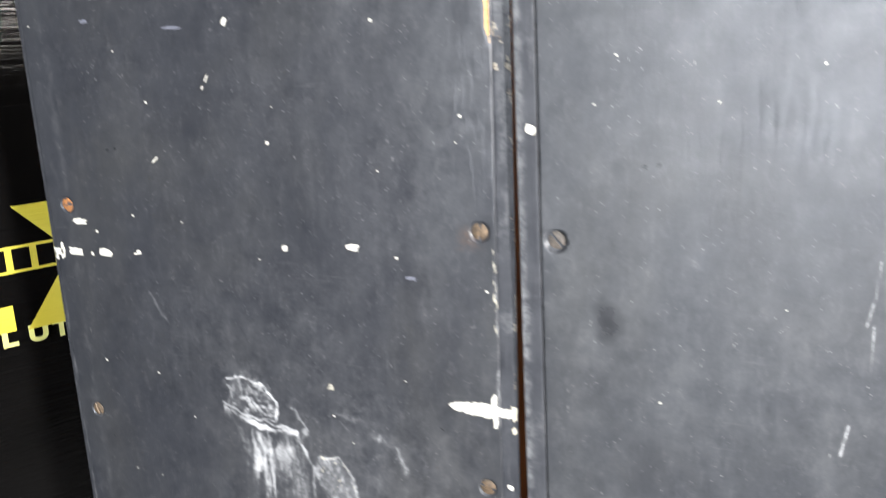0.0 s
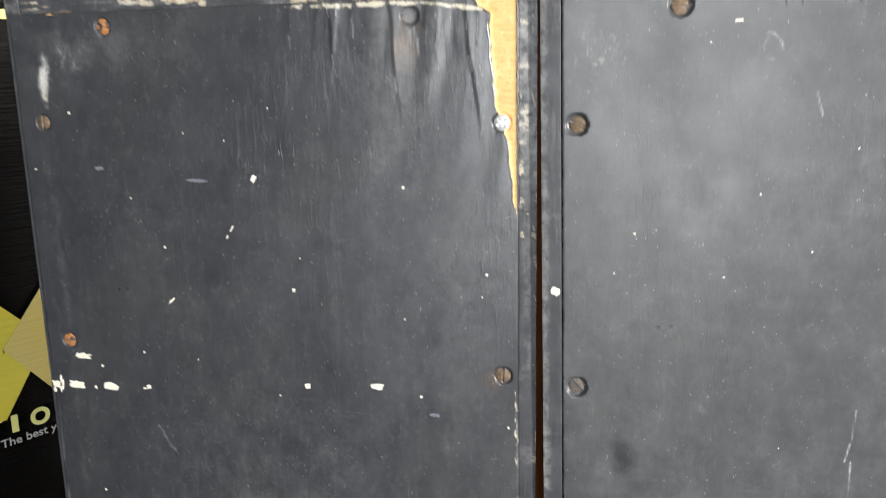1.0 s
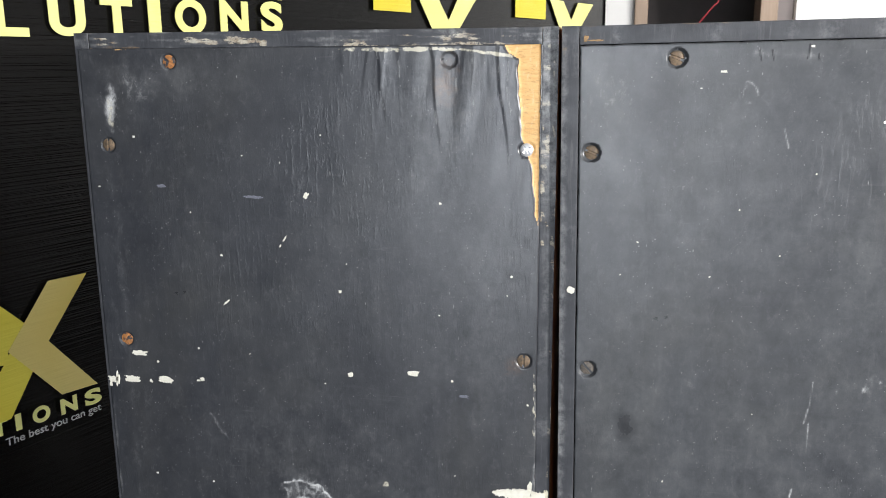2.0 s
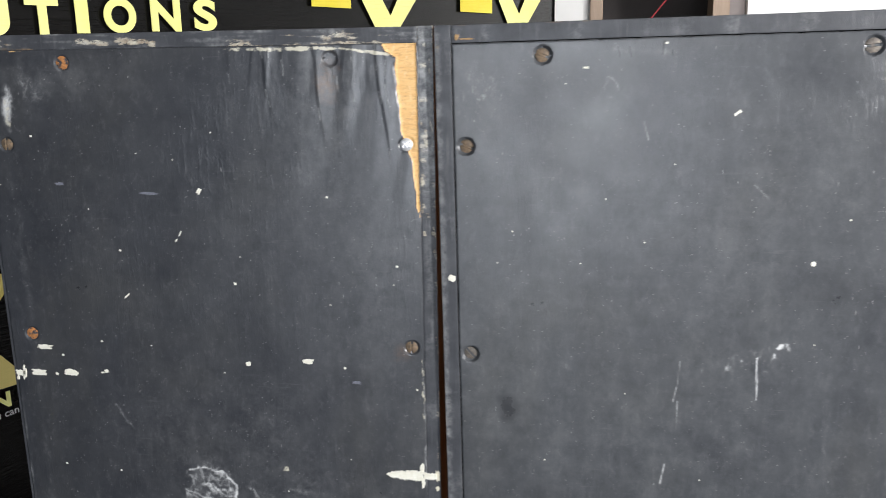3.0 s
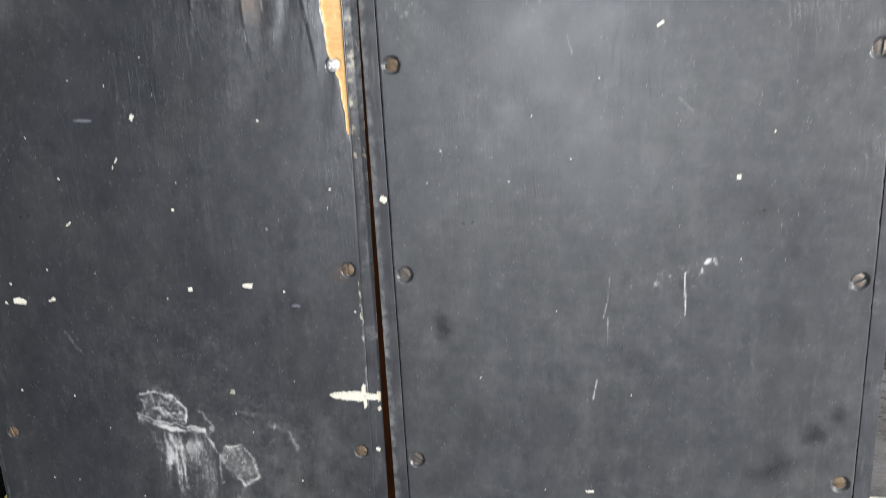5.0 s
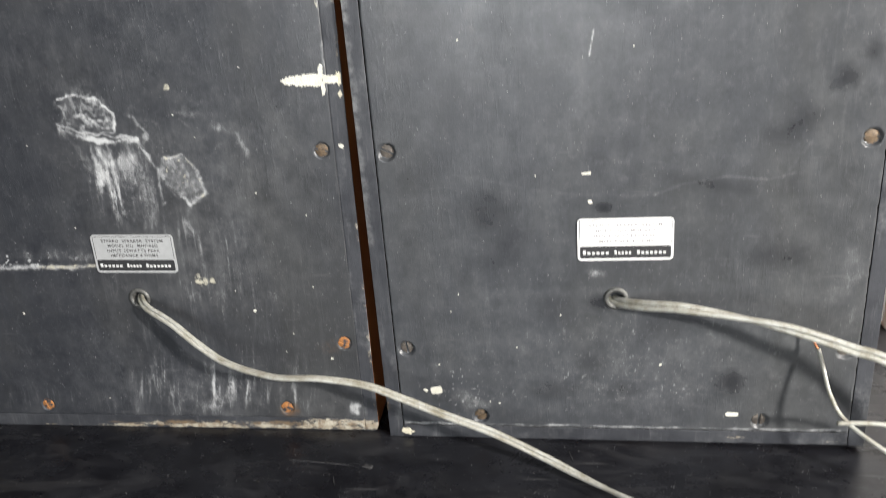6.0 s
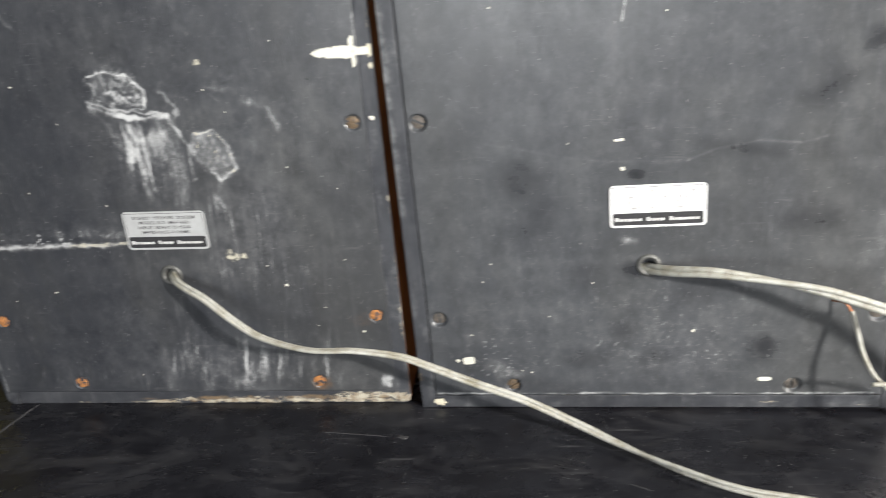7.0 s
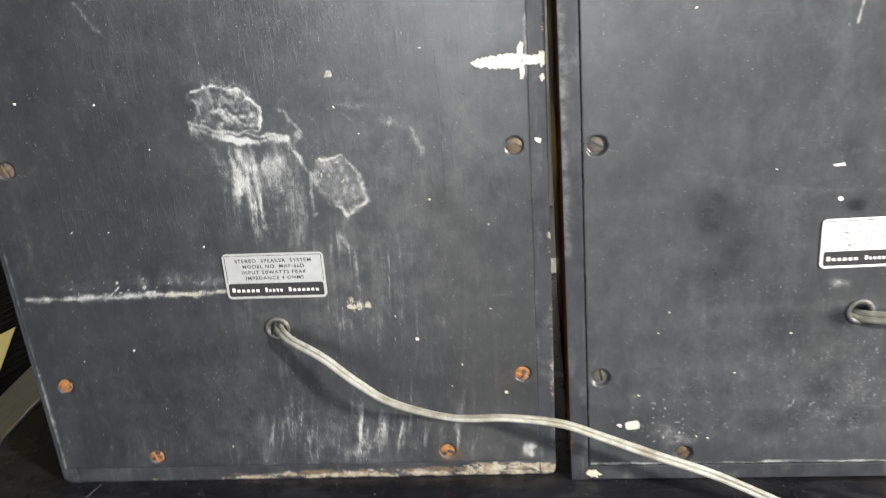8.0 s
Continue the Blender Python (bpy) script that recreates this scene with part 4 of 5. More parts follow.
def smooth_back(U, Z):
    """The better kept back: a few scratches, dark oily patches and a light haze."""
    f = field_set(U)
    f["height"] = 0.10 * lattice(U, Z, 30, 60, 114)
    f["chalk"] = 0.6 * stroke(U, Z, [(152.8, 352), (151.9, 338), (149.3, 325)], 0.9, 1.0, 1.1, 101) + 0.6 * stroke(U, Z, [(152, 325), (151.5, 304)], 0.8, 1.0, 1.1, 102)
    f["chalk"] += 0.8 * stroke(U, Z, [(199.5, 356), (200.5, 328)], 0.7, 0.7, 0.3, 103)
    broken = np.clip(lattice(U, Z, 1.6, 2.2, 140) * 2.6 - 1.2, 0, 1) * np.clip(lattice(U, Z, 5, 4, 141) * 2.4 - 0.6, 0, 1)
    f["chalk"] += broken * (1.1 * stroke(U, Z, [(166, 346), (190, 353), (213, 363)], 6.5, 1.6, 1.3, 104) + 1.2 * blob(U, Z, 213, 362, 9, 7, 30, 1.0, 1.0, 105)) + 0.10 * stroke(U, Z, [(166, 346), (213, 363)], 6.0, 1.8, 1.3, 142)
    f["chalk"] += 0.5 * broken * stroke(U, Z, [(203, 342), (214, 361)], 3.5, 1.4, 1.6, 106) + 0.4 * blob(U, Z, 80.7, 346, 7, 4, -30, 1.4, 0.8, 107)
    f["chalk"] += 0.2 * stroke(U, Z, [(59, 196), (109, 185), (135, 181), (181, 180)], 1.6, 1.5, 1.0, 129) + 0.24 * stroke(U, Z, [(181.6, 180), (198, 186.6), (224, 190.7), (247, 188), (262, 191.8)], 1.3, 1.2, 0.6, 108)
    f["chalk"] += 0.17 * stroke(U, Z, [(255, 189), (268.7, 210)], 1.6, 1.4, 0.8, 109) + 0.7 * stroke(U, Z, [(145, 280), (142.6, 266)], 1.0, 0.9, 0.5, 110)
    f["chalk"] += 0.55 * stroke(U, Z, [(127, 505), (130, 494)], 1.0, 1.0, 0.6, 111) + 0.45 * stroke(U, Z, [(193, 466), (201, 458)], 1.0, 1.0, 0.6, 112)
    f["chalk"] += 0.5 * np.clip(1 - np.abs(blob(U, Z, 107, 526, 5, 7, 20, 0.4, 1.6, 113) - 0.5) * 2, 0, 1) * np.clip(lattice(U, Z, 3, 3, 143) * 2 - 0.5, 0, 1)
    f["chalk"] += 0.35 * blob(U, Z, 30, 530, 16, 20, 0, 1.6, 1.0, 115) + 0.3 * stroke(U, Z, [(110, 548), (140, 546)], 3.0, 1.5, 1.6, 116)
    f["chalk"] += 0.10 * runs(U, Z, 20, 300, 420, 120, 117) + 0.12 * runs(U, Z, 30, 290, 200, 10, 118)
    f["chalk"] += 0.5 * blob(U, Z, 146, 128, 9, 3.5, -10, 1.2, 0.9, 119) + 0.55 * stroke(*warped(U, Z, 0.8, 340), [(12, 11.4), (305, 11.4)], 1.2, 1.0, 1.8, 120) + 0.35 * blob(*warped(U, Z, 3, 350), 62, 30, 22, 8, 0, 1.4, 2.0, 124) + 0.3 * blob(*warped(U, Z, 4, 360), 160, 60, 130, 40, 0, 2.5, 2.4, 125) + 0.3 * blob(*warped(U, Z, 4, 370), 300, 120, 12, 40, 0, 1.6, 2.0, 126)
    for u, z, a, b, turn, much in ((42, 314, 9, 14, 10, 0.75), (234, 48, 14, 12, 0, 0.8), (297, 261, 9, 10, 0, 0.7), (286, 248, 11, 9, 20, 0.7), (165, 40, 16, 9, 0, 0.4), (110, 480, 30, 12, 0, 0.2), (150, 172, 8, 5, 0, 0.8), (90, 150, 20, 24, 0, 0.3), (255, 138, 24, 16, 0, 0.5), (142, 62, 14, 10, 0, 0.5), (149, 107, 13, 8, -10, 0.9), (79, 172, 22, 16, 20, 0.5), (262, 222, 24, 12, 30, 0.55), (210, 187, 36, 6, -12, 0.4), (120, 40, 24, 10, 0, 0.45), (190, 90, 32, 14, 10, 0.35), (118, 104, 16, 12, 0, 0.35), (60, 240, 30, 20, 40, 0.3), (240, 400, 40, 22, -20, 0.25)):
        f["stain"] += much * blob(U, Z, u, z, a, b, turn, 0.8, 0.5, int(u))
    # upright pale flecks at the upper left: sheen on the grain put into colour
    f["chalk"] += 0.25 * blob(U, Z, 30, 520, 34, 34, 0, 1.0, 0.8, 132) * (lattice(U, Z, 0.9, 2.6, 133) > 0.80) + 0.3 * blob(U, Z, 70, 480, 60, 60, 0, 1.2, 0.8, 134) * (lattice(U, Z, 1.0, 3.0, 135) > 0.90)
    f["chalk"] += 0.55 * (blob(U, Z, 55, 40, 40, 34, 0, 1.0, 0.9, 136) + blob(U, Z, 180, 50, 130, 45, 0, 1.6, 0.9, 138)) * (lattice(U, Z, 1.2, 1.5, 137) > 0.87) + 0.4 * blob(U, Z, 160, 90, 150, 90, 0, 1.4, 0.9, 144) * (lattice(U, Z, 1.0, 2.8, 145) > 0.9)
    for u0, z0, u1, z1 in STAMPS:
        f["stain"] += 0.8 * stroke(U, Z, [(u0, z0), (u1, z1)], 0.8, 0.8, 0.3, 127)
        f["chalk"] += 0.25 * stroke(U, Z, [(u0 + 1.1, z0), (u1 + 1.1, z1)], 0.7, 1.0, 0.6, 128)
    f["scuff"] = 0.28 * lattice(U, Z, 45, 60, 121) + 0.3 * lattice(U, Z, 10, 34, 122) + 0.25 * lattice(U, Z, 40, 6, 131)
    f["cream"] += 0.5 * blob(U, Z, 232, 45, 1.8, 1.5, 0, 0.8, 0.4, 123)
    return f


def worn_edges(U, Z):
    f = field_set(U, ("cream", "wood", "chalk"))
    top = np.clip((Z - 551) / 3, 0, 1)
    scrape = np.clip(lattice(U, Z, 16, 1.1, 230) * 2.4 - 1.1, 0, 1) + 0.7 * np.clip(lattice(U, Z, 7, 0.8, 231) * 2.4 - 1.2, 0, 1)
    f["cream"] = top * (1.0 * stroke(U, Z, [(80, 560), (92, 559), (99, 558)], 2.0, 0.5, 1.0, 201) + 1.2 * stroke(U, Z, [(108, 559.5), (122, 559), (128, 558.5), (133, 556.5)], 2.6, 0.5, 0.9, 202) + 0.75 * blob(U, Z, 22, 559, 20, 5, 0, 0.8, 1.0, 203) * (0.4 + scrape) + 0.8 * blob(U, Z, 190, 557, 12, 3, 0, 0.7, 1.0, 204) + 1.0 * blob(U, Z, 258, 559, 50, 5.5, 0, 0.8, 1.0, 205) * (0.25 + scrape) + 0.7 * stroke(U, Z, [(180, 555.2), (286, 555.2)], 1.1, 0.8, 1.2, 232))
    foot = np.clip((11 - Z) / 3, 0, 1)
    broken = np.clip(0.15 + 1.5 * lattice(U, Z, 15, 3, 240) * np.clip((U - 40) / 160, 0.3, 1) + 0.6 * lattice(U, Z, 4, 2, 241) - 0.35, 0, 1)
    f["cream"] += broken * foot * (0.9 * stroke(U, Z, [(60, 0.2), (319, 0.6)], 2.0, 0.7, 0.5, 206) + 0.5 * stroke(U, Z, [(5, 0.2), (90, 0.2)], 1.3, 0.9, 0.9, 214) + 1.0 * stroke(U, Z, [(120, 1.5), (200, 2.5), (319, 3.5)], 4.2, 0.8, 0.9, 216) + 0.9 * blob(U, Z, 285, 5.5, 34, 4.5, 0, 0.7, 0.9, 207) + 0.9 * blob(U, Z, 314, 6, 7, 8, 0, 0.5, 0.6, 217))
    f["wood"] = foot * (1.2 * (1 - broken) * stroke(U, Z, [(150, 2.5), (318, 4)], 4.0, 0.8, 1.2, 242) + 0.8 * blob(U, Z, 192, 3.5, 10, 3, 0, 0.9, 1.0, 208) + 0.8 * blob(U, Z, 262, 5, 18, 3, 0, 0.9, 1.0, 218) + 0.6 * stroke(U, Z, [(110, 3), (300, 4.5)], 2.5, 1.2, 1.4, 215)) + top * (0.7 * stroke(U, Z, [(9, 555.2), (46, 555.2)], 1.3, 0.6, 1.2, 209) + 0.7 * blob(U, Z, 44, 558, 1.5, 4, 0, 0.6, 0.8, 219))
    side = np.clip((U - 309) / 2, 0, 1) + 0.55 * np.clip((12 - U) / 2, 0, 1)
    f["chalk"] = side * (0.02 + 0.32 * lattice(U, Z, 5, 18, 210) ** 2 + 0.5 * np.clip(Z - 430, 0, 60) / 60 * (U > 309)) + 0.08 * foot + top * (0.02 + 0.42 * scrape * (0.3 + lattice(U, Z, 25, 9, 213)))
    f["cream"] += 0.6 * np.clip((U - 317) / 1.5, 0, 1) * (lattice(U, Z, 3, 5, 211) > 0.66) + 1.0 * np.clip((U - 309) / 2, 0, 1) * (lattice(U, Z, 3, 4, 212) > 0.72) * (Z > 430)
    return f


def neat_edges(U, Z):
    f = field_set(U, ("cream", "wood", "chalk"))
    f["chalk"] = 0.04 + 0.25 * lattice(U, Z, 8, 20, 220) ** 3 + 0.3 * np.clip((4 - U) / 3, 0, 1) * (Z > 150)
    f["cream"] = 0.9 * blob(U, Z, 12, 4, 5, 3.5, 0, 0.5, 0.6, 221) + 0.7 * blob(U, Z, 240, 4, 12, 2, 0, 0.8, 1.0, 222) + 0.8 * blob(U, Z, 302, 2, 12, 2, 0, 0.7, 1.0, 223) + 0.6 * stroke(U, Z, [(11, 10.2), (310, 10.2)], 0.9, 0.9, 1.6, 226)
    f["wood"] = 0.9 * blob(U, Z, 318, 471, 3, 4, 0, 0.4, 0.6, 224) + 0.8 * blob(U, Z, 1, 555, 3, 9, 0, 0.6, 0.6, 225) + 0.45 * stroke(U, Z, [(10, 565), (140, 565)], 1.0, 0.9, 1.0, 227) + 0.8 * blob(U, Z, 312, 545, 3, 6, 0, 0.6, 0.6, 228) + 0.9 * blob(U, Z, 0, 22, 3, 8, 0, 0.5, 0.6, 229)
    return f


# ---- the room ----


def structure(name, bm, material, label=""):
    return tagged(mesh_object(name, bm, material), label, "", "", "structure")


FLOOR_Z, CEILING_Z = -0.75, 1.95
# floor kept dark to quiet its reflection in the banner
structure("floor", box(-3.0, -2.9, FLOOR_Z - 0.1, 2.9, 4.2, FLOOR_Z), FLOOR_TILE, "plain grey floor")
structure("ceiling", box(-3.0, -2.9, CEILING_Z, 2.9, 4.2, CEILING_Z + 0.1), CEILING_WHITE, "plain white ceiling")
structure("wall_west", box(-3.1, -2.9, FLOOR_Z, -3.0, 4.2, CEILING_Z), WALL_LOW_BOUNCE)
structure("wall_east", box(2.9, -2.9, FLOOR_Z, 3.0, 4.2, CEILING_Z), WALL_WHITE)
structure("wall_south", box(-3.1, -3.0, FLOOR_Z, 3.0, -2.9, CEILING_Z), WALL_LOW_BOUNCE)
# the back wall with a doorway into a dim room
structure("wall_north", box(-3.0, 2.6, FLOOR_Z, 0.126, 2.7, CEILING_Z), WALL_WHITE, "white painted wall beside a doorway")
structure("wall_north_side", box(0.66, 2.6, FLOOR_Z, 2.9, 2.7, CEILING_Z), WALL_WHITE, "white painted wall beside a doorway")
structure("wall_north_lintel", box(0.126, 2.6, 1.35, 0.66, 2.7, CEILING_Z), WALL_WHITE)
structure("dim_room_wall", box(-0.6, 4.0, FLOOR_Z, 1.5, 4.1, CEILING_Z), DIM_ROOM_TONE, "wall beyond the doorway, toned dark for the dim room")
structure("dim_room_side", box(-0.65, 2.71, FLOOR_Z, -0.6, 4.0, CEILING_Z), DIM_ROOM_TONE)
structure("dim_room_side_far", box(1.5, 2.71, FLOOR_Z, 1.55, 4.0, CEILING_Z), DIM_ROOM_TONE)
door = tagged(new("door_frame"), "pale brown wooden door frame in the white wall", "", "", "structure")
part("jamb", box(0.127, 2.57, FLOOR_Z, 0.171, 2.70, 1.35, 0.003), DOOR_WOOD, door)
part("jamb", box(0.540, 2.57, FLOOR_Z, 0.596, 2.70, 1.35, 0.003), DOOR_WOOD, door)
# dark strip beside the jamb, in the same tone as the dim room
part("door_panel", box(0.597, 2.64, FLOOR_Z, 0.659, 2.69, 1.35, 0.002), DIM_ROOM_TONE, door)
wire = tagged(new("red_wire"), "thin red wire hanging in the doorway", "wire")
part("sleeve", tube_mesh([(0.30, 2.66, 0.60), (0.394, 2.66, 0.717), (0.417, 2.66, 0.744), (0.50, 2.66, 0.90), (0.53, 2.66, 1.1)], 0.0028), RED_SLEEVE, wire)

# ---- the table ----
def black_table(label, x0, y0, x1, y1, inset):
    """A black laminate top on four square legs."""
    ob = tagged(new("table"), label, "table", "black tables pushed together")
    part("tabletop", box(x0, y0, -0.0312, x1, y1, -0.0012, 0.0012), TABLE_BLACK, ob, "scratched black laminate tabletop")
    for x in (x0 + inset, x1 - inset):
        for y in (y0 + inset, y1 - inset):
            part("leg", box(x - 0.025, y - 0.025, FLOOR_Z, x + 0.025, y + 0.025, -0.0312, 0.003), TABLE_BLACK, ob)
    return ob


table = black_table("scratched glossy black table with aluminium edge strips", -0.3915, -0.34, 1.5, 0.305, 0.06)
part("edge_strip", box(-0.428, -0.34, -0.032, -0.392, 0.342, 0.0005, 0.0015), TRIM, table, "brushed aluminium edge strip")
part("edge_strip", box(-0.3915, 0.3055, -0.032, 0.30, 0.342, 0.0005, 0.0015), TRIM, table, "brushed aluminium edge strip")
black_table("black table behind the loudspeakers, dust and wall reflection in its colour", 0.305, 0.3065, 1.5, 1.2, 0.06)
for u, v in ((-0.41, 0.02), (-0.41, 0.20)):
    ob = new("screw", HEADS["zinc"])
    ob.parent = table
    ob.matrix_basis = pose(u, v, 0.0005, -90, 0, 0)

# ---- the banner behind ----
BANNER_AT, BANNER_TURN = Vector((-0.575, 0.28, 0.0)), radians(67.5)
ALONG = Vector((math.cos(BANNER_TURN), math.sin(BANNER_TURN), 0))
AWAY = Vector((-math.sin(BANNER_TURN), math.cos(BANNER_TURN), 0))


def on_banner(s, d, z):
    return BANNER_AT + ALONG * s + AWAY * d + Vector((0, 0, z))


def proud_of_banner(s, d, z):
    return on_banner(s, d - 0.0008, z)


def prouder(s, d, z):
    return on_banner(s, d - 0.0016, z)


banner = tagged(new("display_banner"), "glossy black vinyl display banner printed with yellow cross logos", "banner")
part("sheet", slab([(-1.6, FLOOR_Z), (1.575, FLOOR_Z), (1.575, 1.5), (-1.6, 1.5)], -0.004, lambda u, d, z: on_banner(u, d + 0.0002 - 0.0002, z)), BANNER_BLACK, banner, "glossy black vinyl sheet")


def cross_logo(s, z, k):
    """A broad yellow cross made of two angle strokes, with a dark bar over its left half; s, z is the notch of the right stroke."""
    def spot(u, v):
        return (s + k * u, z + k * v)

    front = [(0.0, 0.0), (0.055, 0.067), (0.007, 0.068), (-0.047, 0.001), (0.009, -0.067), (0.055, -0.069)]
    part("cross_stroke", slab([spot(*p) for p in front], 0.0003, prouder), BANNER_GOLD, banner, "gold printed angle stroke")
    rear = [(-0.096, 0.056), (-0.052, 0.056), (-0.010, 0.012), (-0.010, -0.012), (-0.052, -0.074), (-0.098, -0.074), (-0.044, 0.0)]
    part("cross_stroke", slab([spot(*p) for p in rear], 0.0003, proud_of_banner), BANNER_YELLOW, banner, "yellow printed angle stroke")
    part("logo_bar", slab([spot(*p) for p in ((-0.16, -0.012), (-0.047, -0.012), (-0.047, 0.016), (-0.16, 0.016))], 0.0003, prouder), BANNER_YELLOW, banner, "yellow printed bar")
    for n in range(4):
        u = -0.150 + 0.024 * n
        part("logo_mark", slab([spot(*p) for p in ((u, -0.009), (u + 0.017, -0.009), (u + 0.017, 0.013), (u, 0.013))], 0.0006, prouder), BANNER_BLACK, banner)
    part("logo_block", slab([spot(*p) for p in ((-0.16, -0.072), (-0.109, -0.072), (-0.109, -0.045), (-0.16, -0.045))], 0.0003, proud_of_banner), BANNER_YELLOW, banner)


cross_logo(0.0, 0.242, 1.0)


def spaced_word(word, spots, base, size, bold, rise):
    """A word in wide-set bold capitals, each letter at its own place along the banner."""
    for letter, (s0, s1) in zip(word, spots):
        part("lettering", write_on(letter, s0, base + rise * s0, s1 - s0, size, proud_of_banner, 1.0, bold), BANNER_LETTER, banner, "pale yellow printed letter")


spaced_word("SOLUTIONS", [(-0.181, -0.159), (-0.151, -0.131), (-0.124, -0.109), (-0.098, -0.079), (-0.0745, -0.0565), (-0.048, -0.041), (-0.028, -0.007), (0.006, 0.027), (0.037, 0.059)], 0.1515, 0.0245, 0.0011, -0.03)
part("lettering", write_on("The best you can get", -0.061, 0.139, 0.118, 0.0125, proud_of_banner, 1.0, 0.0001), BANNER_GREY, banner, "small grey printed line")
cross_logo(0.0, -0.117, 1.0)
spaced_word("SOLUTIONS", [(-0.145, -0.100), (-0.085, -0.038), (-0.022, 0.018), (0.042, 0.086), (0.106, 0.149), (0.171, 0.189), (0.211, 0.260), (0.284, 0.334), (0.358, 0.400)], 0.5755, 0.055, 0.0022, 0.03)
part("logo_line", slab([(0.22, 0.629), (0.40, 0.629), (0.40, 0.640), (0.22, 0.640)], 0.0003, proud_of_banner), BANNER_LETTER, banner)
for s0, s1, low, high, va, vb, vc, vd, ve, tip, notch in ((0.611, 0.716, 0.625, 0.705, 0.695, 0.755, 0.835, 0.908, 0.985, 0.595, 0.616), (1.092, 1.233, 0.631, 0.675, 1.253, 1.323, 1.368, 1.405, 1.493, 0.60, 0.634)):
    part("logo_block", slab([(s0, low), (s1, low), (s1, 0.76), (s0, 0.76)], 0.0003, proud_of_banner), BANNER_YELLOW, banner)
    part("cross_stroke", slab([(va, high), (vb, high), (vc, notch), (vd, high), (ve, high), (vc + 0.03, tip), (vc - 0.05, tip)], 0.0003, proud_of_banner), BANNER_LETTER, banner)
# the lower prints at the far end of the sheet
for base in (-0.425, 0.045):
    spaced_word("IONS", [(1.315, 1.335), (1.355, 1.405), (1.43, 1.48), (1.50, 1.55)], base, 0.055, 0.0022, 0.0)
    part("cross_stroke", slab([(1.40, base + 0.09), (1.47, base + 0.09), (1.56, base + 0.19), (1.56, base + 0.29), (1.53, base + 0.26)], 0.0003, proud_of_banner), BANNER_LETTER, banner)
    part("cross_stroke", slab([(1.24, base + 0.09), (1.33, base + 0.09), (1.41, base + 0.20), (1.33, base + 0.31), (1.24, base + 0.31), (1.32, base + 0.20)], 0.0003, proud_of_banner), BANNER_YELLOW, banner)

# ---- the two loudspeakers ----
worn_heads = ["rust", "brass", "rust", "brass", "rust", "brass", "brass", "zinc", "rust", "rust", "rust", "rust"]
worn, worn_board = speaker_cabinet(pose(-WIDTH, 0, 0), "upright wooden loudspeaker with a stained black back and torn veneer", 0.07, worn_back, 0.6, worn_heads, (158.0, 107.5), worn_edges, (0.0009, 0.0003, 0.0012, 0.0007))
neat_place = pose(0.0104, -0.0061, -0.0008, 0, 0, -1.53) @ pose(0, 0, 0, 0, -0.762, 0)
neat_heads = ["steel", "steel", "steel", "brass", "steel", "brass", "steel", "steel", "brass", "brass", "steel", "steel"]
neat, neat_board = speaker_cabinet(neat_place, "upright wooden loudspeaker with a scratched dark grey back", 0.32, smooth_back, 2.4, neat_heads, (158.7, 110.0), neat_edges, (0.0008, 0.0006, 0.0004, 0.0014))
rating_plate(worn, 161.5, 142.0, 0.0592, 0.0284, 0.6, ALUMINIUM, PLATE_INK, "satin aluminium rating plate with black print")
# this plate carries its glare in the sheet and ink colours
rating_plate(neat, 164.0, 151.3, 0.0590, 0.0284, -0.3, GLARE_PLATE, GLARE_INK, "aluminium rating plate, glare put into its white and its greyed print")

for speaker, u, z in ((worn, 158.0, 107.5), (neat, 158.7, 110.0)):
    ring = part("cable_eyelet", annulus(0.0048, 0.0078, 0.0011, 0.0003), EYELET, speaker, "dull grey cable eyelet", True)
    ring.matrix_basis = pose(u / 1000, 0.0, z / 1000)

flecks([(26.6, 342.4, 12.5, 4.2, 0), (19.3, 322.2, 12.5, 5.4, 2), (33.8, 321.7, 2.4, 2.4, 0), (45.3, 323.2, 12.0, 5.4, 4), (73.6, 325.4, 3.6, 3.0, 0), (70.6, 324.2, 3.0, 1.4, 0), (183.5, 335.7, 4.6, 3.2, 0), (227.5, 339.3, 9.2, 3.6, 3), (254.1, 335.4, 1.8, 1.6, 0), (156.7, 459.2, 3.2, 4.6, 30), (246.9, 456.0, 1.9, 1.6, 0), (178.0, 394.4, 2.2, 2.2, 0), (293.3, 409.3, 1.7, 1.6, 0), (280.3, 485.6, 4.6, 0.9, 0), (266.0, 477.5, 1.2, 1.0, 0), (94.4, 416.6, 1.7, 1.5, 0)], worn_board, WHITE_PAINT)
flecks([(36.5, 496.8, 1.8, 1.6, 0), (32.6, 249.4, 2.0, 1.6, 0), (76.8, 246.4, 1.5, 1.4, 0), (40.5, 336.7, 2.0, 1.8, 0), (72.6, 348.4, 1.6, 1.4, 0), (304.9, 321.7, 1.5, 1.4, 0), (96.0, 383.3, 6.0, 1.3, -40), (140.5, 429.5, 4.8, 1.0, -60), (137.2, 424.5, 2.6, 1.0, -60), (7.6, 462.5, 1.8, 0.9, 0), (240.8, 97.5, 2.4, 2.2, 0), (291.8, 59.5, 2.2, 2.0, 0), (268.8, 42.5, 1.6, 1.4, 0), (67.0, 95.7, 1.7, 1.5, 0), (315.0, 214.4, 3.8, 2.6, 20)], worn_board, WHITE_PAINT)
flecks([(53.9, 463.6, 6.5, 2.4, 0), (120.1, 457.4, 14.5, 1.9, 2), (262, 325, 6.5, 2.2, 0)], worn_board, BLUE_PAINT, "paint_smear")
